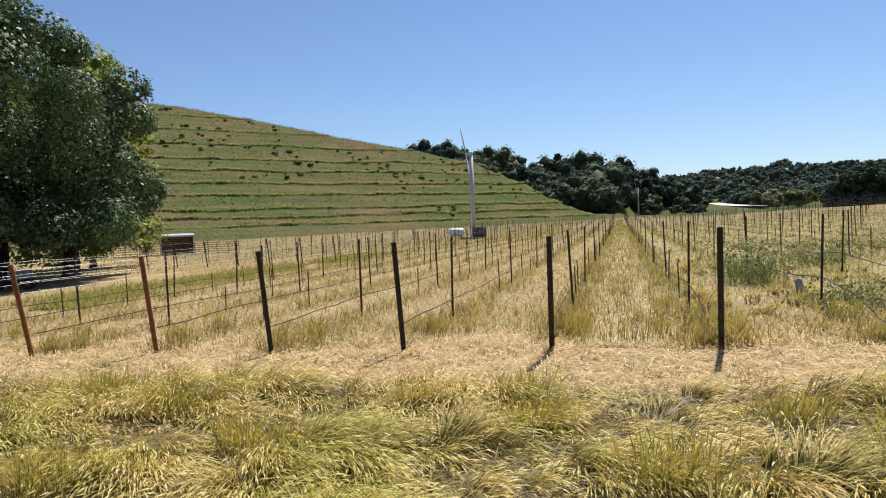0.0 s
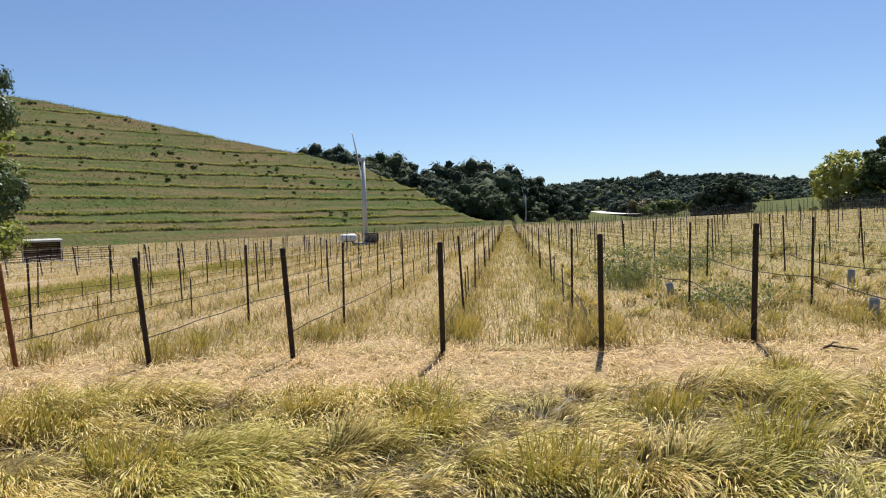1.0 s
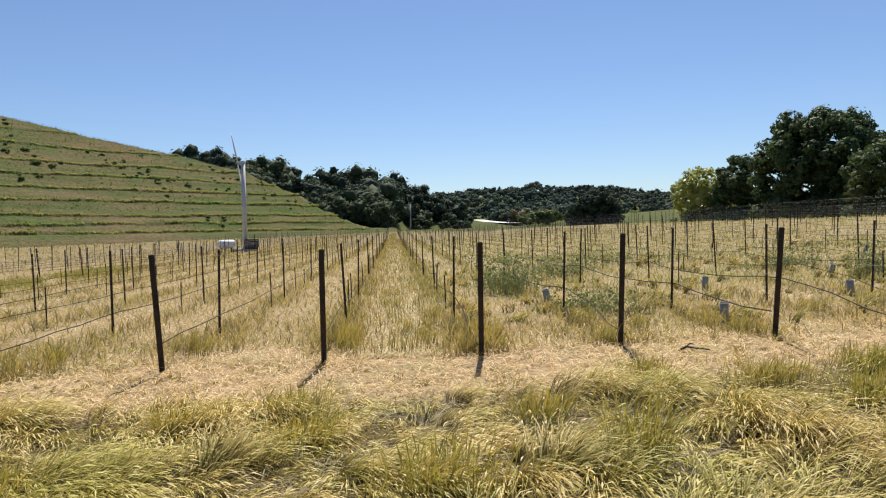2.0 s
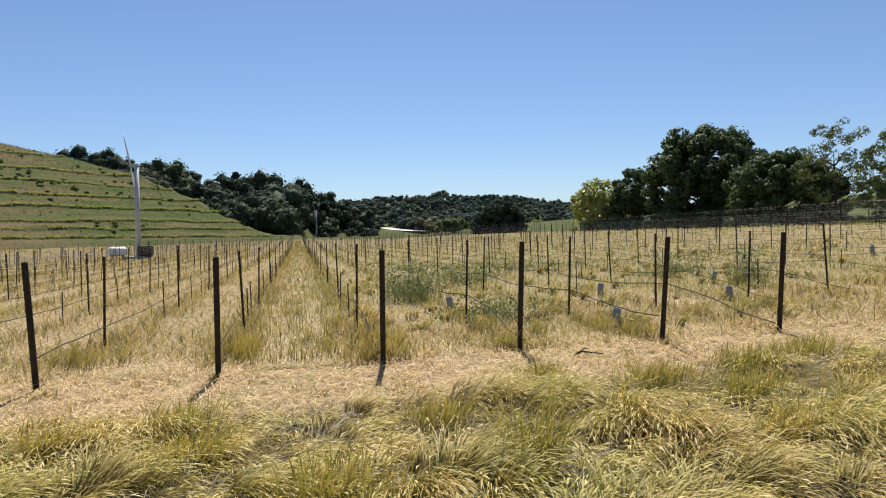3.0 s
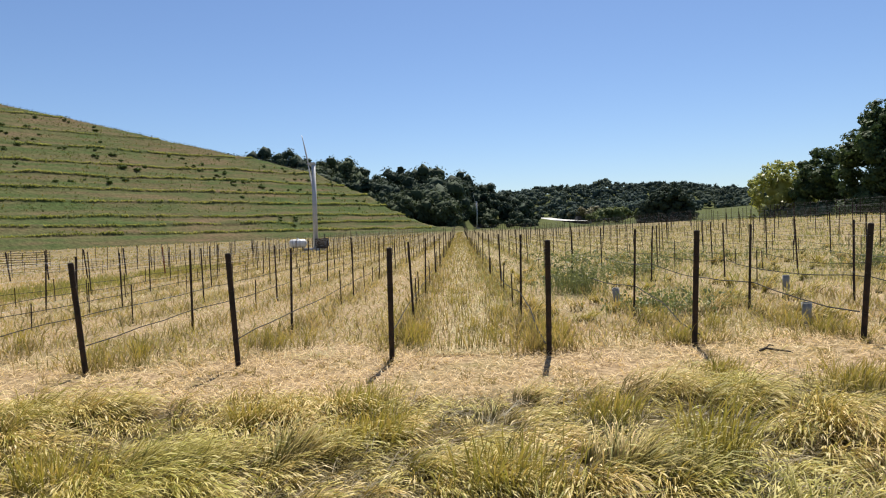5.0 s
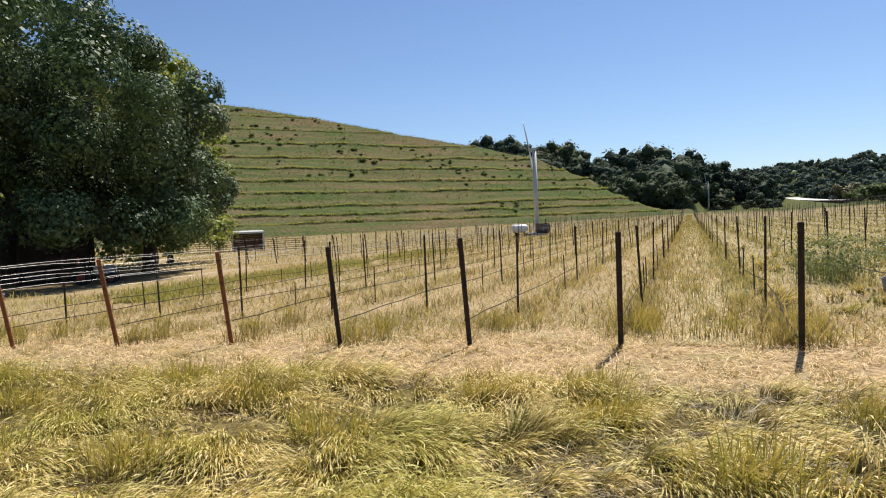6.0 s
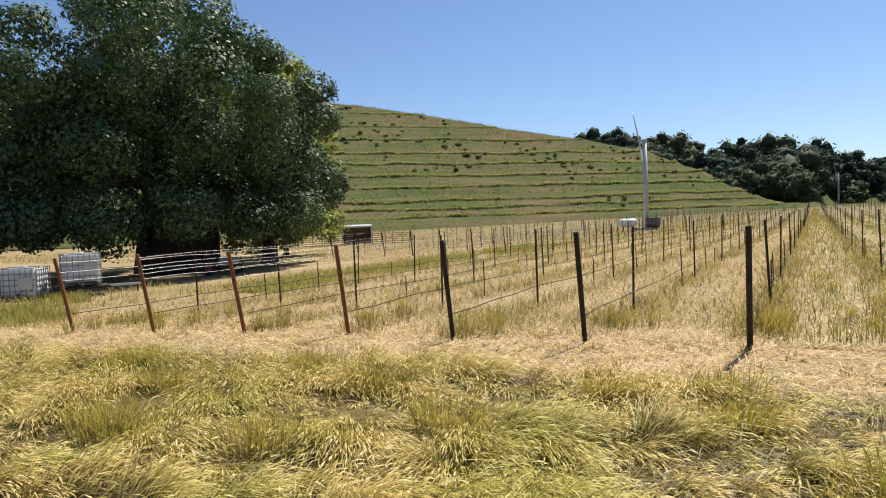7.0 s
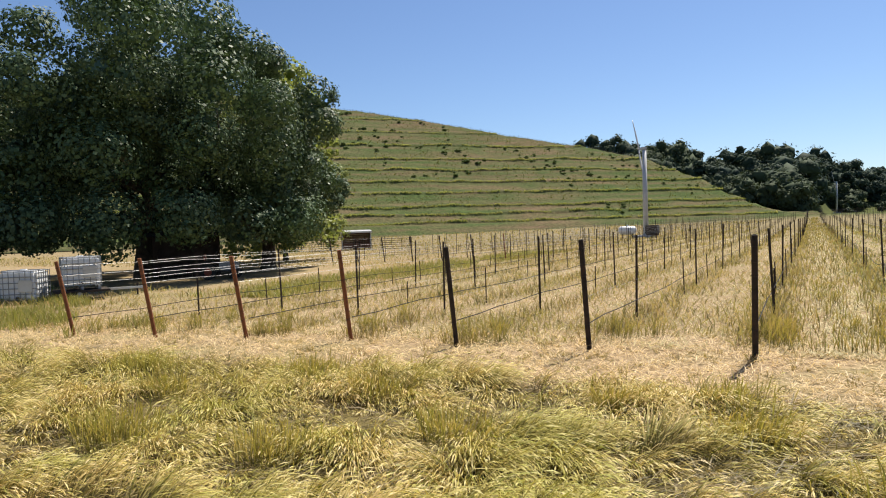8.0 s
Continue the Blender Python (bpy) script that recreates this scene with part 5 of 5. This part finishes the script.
for x, y in first.items():
    if -16 < x < 8:
        for k in range(3):
            clumps.append((x + rng.normal(0, 0.35), y + rng.uniform(0.1, 2.2), rng.uniform(0.26, 0.42), rng.uniform(0.16, 0.3)))
for k in range(14):
    clumps.append((rng.uniform(-0.9, 0.9), 9.6 + 9 * rng.random(), rng.uniform(0.22, 0.36), rng.uniform(0.12, 0.22)))
rs, azs, lns, l0s, l1s = [], [], [], [], []
for cx, cy, h, w in clumps:
    k = int(900 * w) if cy < 8 else int(420 * w)
    px, py = cx + rng.normal(0, w * 0.5, k), cy + rng.normal(0, w * 0.35, k)
    rs.append(np.stack([px, py, terrain(px, py) + 0.02], 1))
    out = np.arctan2(py - cy, px - cx)
    azs.append(np.where(rng.random(k) < 0.5, out, -0.3) + rng.normal(0, 0.6, k))
    lns.append(h * rng.uniform(0.4, 1.15, k))
    l0s.append(np.abs(rng.normal(0, 0.18, k)))
    l1s.append(np.abs(rng.normal(0.75, 0.5, k)))
rs, azs, lns, l0s, l1s = (np.concatenate(v) for v in (rs, azs, lns, l0s, l1s))
pts = bent(rs, azs, lns, l0s, l1s, 5, 1.4)
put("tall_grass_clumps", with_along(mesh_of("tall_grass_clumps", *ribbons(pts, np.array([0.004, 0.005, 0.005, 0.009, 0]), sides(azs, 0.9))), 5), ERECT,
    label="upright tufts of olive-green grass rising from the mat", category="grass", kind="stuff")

# cut straw on the mown strip
n = 210000
x, y = fan(n, 6.0, 22, 1.0)
keep = (y > mow_edge(x) - 0.35) & (y < 10.2 + rng.normal(0, 0.5, n)) & (lattice(x / 0.2, y / 0.13, 44) + 0.35 * rng.random(n) > 0.46)
x, y = x[keep], y[keep]
az = rng.uniform(0, 2 * np.pi, len(x))
roots = np.stack([x, y, terrain(x, y) + rng.uniform(0.0, 0.05, len(x))], 1)
pts = bent(roots, az, rng.uniform(0.04, 0.17, len(x)), rng.normal(1.15, 0.35, len(x)), rng.normal(1.6, 0.3, len(x)), 3)
put("cut_straw", mesh_of("cut_straw", *ribbons(pts, np.array([0.0065, 0.0085, 0]), sides(az, 0.8))), STRAW, label="loose pale cut straw lying on the mown strip", category="straw", kind="stuff")

# low dry tufts left by the mower
nt = 1500
tx_, ty_ = fan(nt, 6.6, 20, 1.0)
keep = (ty_ > mow_edge(tx_) - 0.1) & (ty_ < 11.5)
tx_, ty_ = tx_[keep], ty_[keep]
which = np.repeat(np.arange(len(tx_)), 22)
n = len(which)
off_a, off_r = rng.uniform(0, 2 * np.pi, n), rng.random(n) * rng.uniform(0.04, 0.14, len(tx_))[which]
x, y = tx_[which] + off_r * np.cos(off_a), ty_[which] + 0.7 * off_r * np.sin(off_a)
az = off_a + rng.normal(0, 0.7, n)
pts = bent(np.stack([x, y, terrain(x, y) - 0.01], 1), az, rng.uniform(0.05, 0.15, len(tx_))[which] * rng.uniform(0.6, 1.3, n), np.abs(rng.normal(0.3, 0.25, n)), rng.normal(1.3, 0.4, n), 3)
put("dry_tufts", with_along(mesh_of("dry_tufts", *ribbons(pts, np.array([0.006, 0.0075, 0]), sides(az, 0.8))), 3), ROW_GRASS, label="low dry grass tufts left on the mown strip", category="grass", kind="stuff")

# dry and green grass between and under the vine rows
n = 185000
x, y = fan(n, 9.2, 95, 1.75)
row = np.abs((x - ROW0) / PITCH_ROWS - np.round((x - ROW0) / PITCH_ROWS)) * PITCH_ROWS
g = fbm(x / 2.6, y / 3.4, 81)
aisle = np.abs(x - 0.12) < 0.62
want = 0.42 + 0.25 * (row < 0.35) - 0.14 * aisle + 0.5 * np.clip((g - 0.45) * 4, -0.4, 0.6) + 0.15 * (x > 0.5) - 0.35 * ((y < 10.6) & (x > -9))
keep = (y > 9.2 - 0.12 * np.maximum(-x - 8, 0)) & (rng.random(n) < want)
x, y, row = x[keep], y[keep], row[keep]
yard = (x < -20) & (y < 30) & (y > 17)
x, y, row = x[~yard], y[~yard], row[~yard]
n = len(x)
r = np.hypot(x, y)
az = rng.uniform(0, 2 * np.pi, n)
ln = (0.10 + 0.16 * rng.random(n)) * (1 + 0.55 * (row < 0.35)) * (0.7 + 0.7 * fbm(x / 1.5, y / 1.5, 83))
roots = np.stack([x, y, terrain(x, y) - 0.01], 1)
pts = bent(roots, az, ln, np.abs(rng.normal(0.35, 0.35, n)), np.abs(rng.normal(1.5, 0.6, n)), 3)
w = (0.008 + 0.0007 * r)[:, None] * np.array([0.8, 1.0, 0])[None]
olive = (x > 0.4) & (y > 14.5 + 5 * (fbm(x / 3, y / 3, 95) - 0.5))
for sel, nm, mt, lb in ((~olive, "field_grass", FIELD, "dry straw-coloured grass with green tufts between the vine rows"), (olive, "green_field_grass", FIELD_GREEN, "yellowing grass with many green tufts between the vine rows")):
    put(nm, mesh_of(nm, *ribbons(pts[sel], w[sel], sides(az[sel], 0.8))), mt, label=lb, category="grass", kind="stuff")

# combed tufts among the rows beyond the grass aisle
nt = 950
tx_, ty_ = fan(nt, 9.6, 34, 1.5)
keep = (tx_ > 1.2) & (ty_ > 10.2) & (fbm(tx_ / 1.8, ty_ / 1.8, 88) > 0.42)
tx_, ty_ = tx_[keep], ty_[keep]
which = np.repeat(np.arange(len(tx_)), 34)
n = len(which)
off_a, off_r = rng.uniform(0, 2 * np.pi, n), rng.random(n) * rng.uniform(0.08, 0.26, len(tx_))[which]
x, y = tx_[which] + off_r * np.cos(off_a), ty_[which] + off_r * np.sin(off_a)
az = (flow(tx_, ty_) + rng.normal(0, 0.7, len(tx_)))[which] + rng.normal(0, 0.5, n)
ln = rng.uniform(0.2, 0.48, len(tx_))[which] * rng.uniform(0.6, 1.25, n)
pts = bent(np.stack([x, y, terrain(x, y) - 0.01], 1), az, ln, np.abs(rng.normal(0.15, 0.2, n)), rng.normal(1.5, 0.4, n), 4)
w = (0.006 + 0.0006 * np.hypot(x, y))[:, None] * np.array([0.7, 1.0, 1.0, 0])[None]
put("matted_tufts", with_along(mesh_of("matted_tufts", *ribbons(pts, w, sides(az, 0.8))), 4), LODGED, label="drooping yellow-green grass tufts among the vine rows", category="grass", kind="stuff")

# taller olive grass along the foot of each vine row
xs_, ys_, rw_ = [], [], []
for x0, y0 in first.items():
    if not -17 < x0 < 26:
        continue
    near = 0.75 if -2 < x0 < 2 else 0.5 if x0 < 0 else 0.35
    k = int((3600 if abs(x0) < 5 else 2300) * near)
    yy = max(y0, 9.0) + 0.1 + 95 * rng.random(k) ** 2.2
    keep = fbm(yy / 1.6, yy * 0 + x0, 85) > 0.34 + 0.12 * (near < 0.6)
    yy = yy[keep]
    ys_.append(yy)
    xs_.append(x0 + rng.normal(0, 0.27, len(yy)))
    rw_.append(np.full(len(yy), near))
x, y, near = (np.concatenate(v) for v in (xs_, ys_, rw_))
n, r = len(x), np.hypot(x, y)
az = rng.uniform(0, 2 * np.pi, n)
ln = rng.uniform(0.16, 0.44, n) * (0.55 + 0.8 * fbm(x / 0.8, y / 1.1, 86)) * (0.7 + 0.3 * near)
pts = bent(np.stack([x, y, terrain(x, y) - 0.01], 1), az, ln, np.abs(rng.normal(0.05, 0.2, n)), np.abs(rng.normal(0.8, 0.45, n)), 4)
w = (0.006 + 0.0006 * r)[:, None] * np.array([0.7, 1.0, 1.0, 0])[None]
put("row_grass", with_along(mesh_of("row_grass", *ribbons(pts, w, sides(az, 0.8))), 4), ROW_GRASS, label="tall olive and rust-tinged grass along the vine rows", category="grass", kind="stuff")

# flattened pale straw down the aisle and between the rows
n = 26000
k = rng.integers(-6, 9, n)
k = np.where(rng.random(n) < 0.2, -1, k)
x = ROW0 + PITCH_ROWS * (k + 0.5) + rng.normal(0, 0.36, n)
y = 9.3 + 70 * rng.random(n) ** 2.0
az = rng.normal(np.pi / 2, 0.9, n)
pts = bent(np.stack([x, y, terrain(x, y) + rng.uniform(0.0, 0.04, n)], 1), az, rng.uniform(0.08, 0.26, n), rng.normal(1.15, 0.3, n), rng.normal(1.6, 0.25, n), 3)
w = (0.006 + 0.0004 * y)[:, None] * np.array([0.9, 1.0, 0])[None]
put("aisle_straw", mesh_of("aisle_straw", *ribbons(pts, w, sides(az, 0.8))), AISLE, label="flattened pale straw mixed with greenish grass between the vine rows", category="straw", kind="stuff")

# weeds that stand upright along the grass aisle
n = 1700
ax, ay = rng.normal(0.1, 0.45, n), 9.6 + 140 * rng.random(n) ** 1.9
az = rng.uniform(0, 6.28, n)
pts = bent(np.stack([ax, ay, terrain(ax, ay)], 1), az, rng.uniform(0.12, 0.34, n), np.abs(rng.normal(0, 0.12, n)), np.abs(rng.normal(0.35, 0.25, n)), 4)
put("aisle_weeds", with_along(mesh_of("aisle_weeds", *ribbons(pts, np.array([0.7, 1.0, 1.0, 0])[None] * (0.006 + 0.0006 * ay)[:, None], sides(az, 0.9))), 4), LODGED, label="upright green weeds along the straw aisle", category="weeds", kind="stuff")

# grey-green weeds
rs, azs, lns = [], [], []
for cx, cy, w, d, k, h in ((3.0, 17.0, 0.46, 0.6, 330, 0.9), (12.3, 16.0, 0.3, 0.3, 150, 0.8), (12.2, 19.4, 0.6, 0.4, 180, 0.6), (5.4, 21.5, 0.6, 0.6, 240, 0.6), (9.7, 26, 1.6, 1.2, 200, 0.6), (3.9, 12.6, 0.5, 0.4, 160, 0.35), (17, 25, 2.5, 1.5, 130, 0.55), (7.0, 30, 3.0, 2.0, 150, 0.55)):
    px, py = cx + rng.normal(0, w, k), cy + rng.normal(0, d, k)
    rs.append(np.stack([px, py, terrain(px, py)], 1))
    azs.append(rng.uniform(0, 6.28, k))
    lns.append(h * rng.uniform(0.4, 1.2, k))
rs, azs, lns = (np.concatenate(v) for v in (rs, azs, lns))
stem = bent(rs, azs, lns, np.abs(rng.normal(0, 0.15, len(rs))), np.abs(rng.normal(0.3, 0.2, len(rs))), 3)
small = leaves(stem[:, 1:].reshape(-1, 3), np.full(len(stem) * 2, 0.09), 3, 0.06, 1.0, 0.2)
put("thistle_weeds", mesh_of("thistle_weeds", *join(ribbons(stem, np.array([0.012, 0.009, 0]), sides(azs, 0.8)), small)), WEED,
    label="patches of grey-green leafy weeds among the vines", category="weeds", kind="stuff")

# rough pasture between the last rows and the hill
n = 9000
x, y = rng.uniform(-85, -8, n), rng.uniform(58, 150, n)
keep = ((x - TOE[0]) * UPHILL[0] + (y - TOE[1]) * UPHILL[1] < 1.0) & (fbm(x / 7, y / 7, 97) > 0.36)
x, y = x[keep], y[keep]
az = rng.uniform(0, 6.28, len(x))
pts = bent(np.stack([x, y, terrain(x, y)], 1), az, rng.uniform(0.15, 0.45, len(x)), np.abs(rng.normal(0.4, 0.3, len(x))), np.abs(rng.normal(1.3, 0.4, len(x))), 3)
put("pasture_grass", mesh_of("pasture_grass", *ribbons(pts, np.array([0.14, 0.16, 0]), sides(az, 0.8))), FIELD, label="rough dry pasture grass below the terraced hill", category="grass", kind="stuff")

# greener grass by the totes
n = 30000
x, y = rng.uniform(-30, -13.5, n), rng.uniform(7, 16, n)
keep = (lattice(x / 2.2, y / 2.2, 91) > 0.3) & (y < 4.0 - 0.42 * x) & (y > 7.6 + 0.25 * (x + 14) * 0)
x, y = x[keep], y[keep]
az = rng.uniform(0, 6.28, len(x))
pts = bent(np.stack([x, y, terrain(x, y)], 1), az, rng.uniform(0.15, 0.42, len(x)), np.abs(rng.normal(0.1, 0.2, len(x))), np.abs(rng.normal(0.7, 0.4, len(x))), 3)
put("yard_grass", with_along(mesh_of("yard_grass", *ribbons(pts, np.array([0.014, 0.016, 0]), sides(az, 0.8))), 3), YARD, label="green grass growing round the water totes", category="grass", kind="stuff")

# green strip between the last vine row and the yard
n = 15000
y = 15 + 32 * rng.random(n) ** 1.4
x = -16.6 - 0.04 * (y - 16) + rng.normal(0, 1.25, n)
keep = fbm(x / 1.7, y / 2.6, 99) > 0.4
x, y = x[keep], y[keep]
az = rng.uniform(0, 6.28, len(x))
pts = bent(np.stack([x, y, terrain(x, y)], 1), az, rng.uniform(0.1, 0.3, len(x)), np.abs(rng.normal(0.2, 0.25, len(x))), np.abs(rng.normal(1.0, 0.4, len(x))), 3)
put("green_strip", with_along(mesh_of("green_strip", *ribbons(pts, np.array([0.02, 0.024, 0]), sides(az, 0.8))), 3), YARD, label="low green grass strip beside the vineyard", category="grass", kind="stuff")

# fallen vine cane on the straw
bm = bmesh.new()
hose(bm, [(0, 0, 0.03), (0.12, 0.03, 0.07), (0.26, 0.0, 0.05), (0.42, -0.05, 0.03)], [0.014, 0.016, 0.012, 0.008], 6)
hose(bm, [(0.12, 0.03, 0.07), (0.2, 0.1, 0.10), (0.27, 0.14, 0.08)], [0.01, 0.008, 0.005], 5)
cane = part("fallen_cane", bm, BARK, None, "", True)
tagged(cane, "short dead vine cane lying on cut straw", "branch")
cane.location = (3.75, 8.35, float(terrain(3.75, 8.35)))
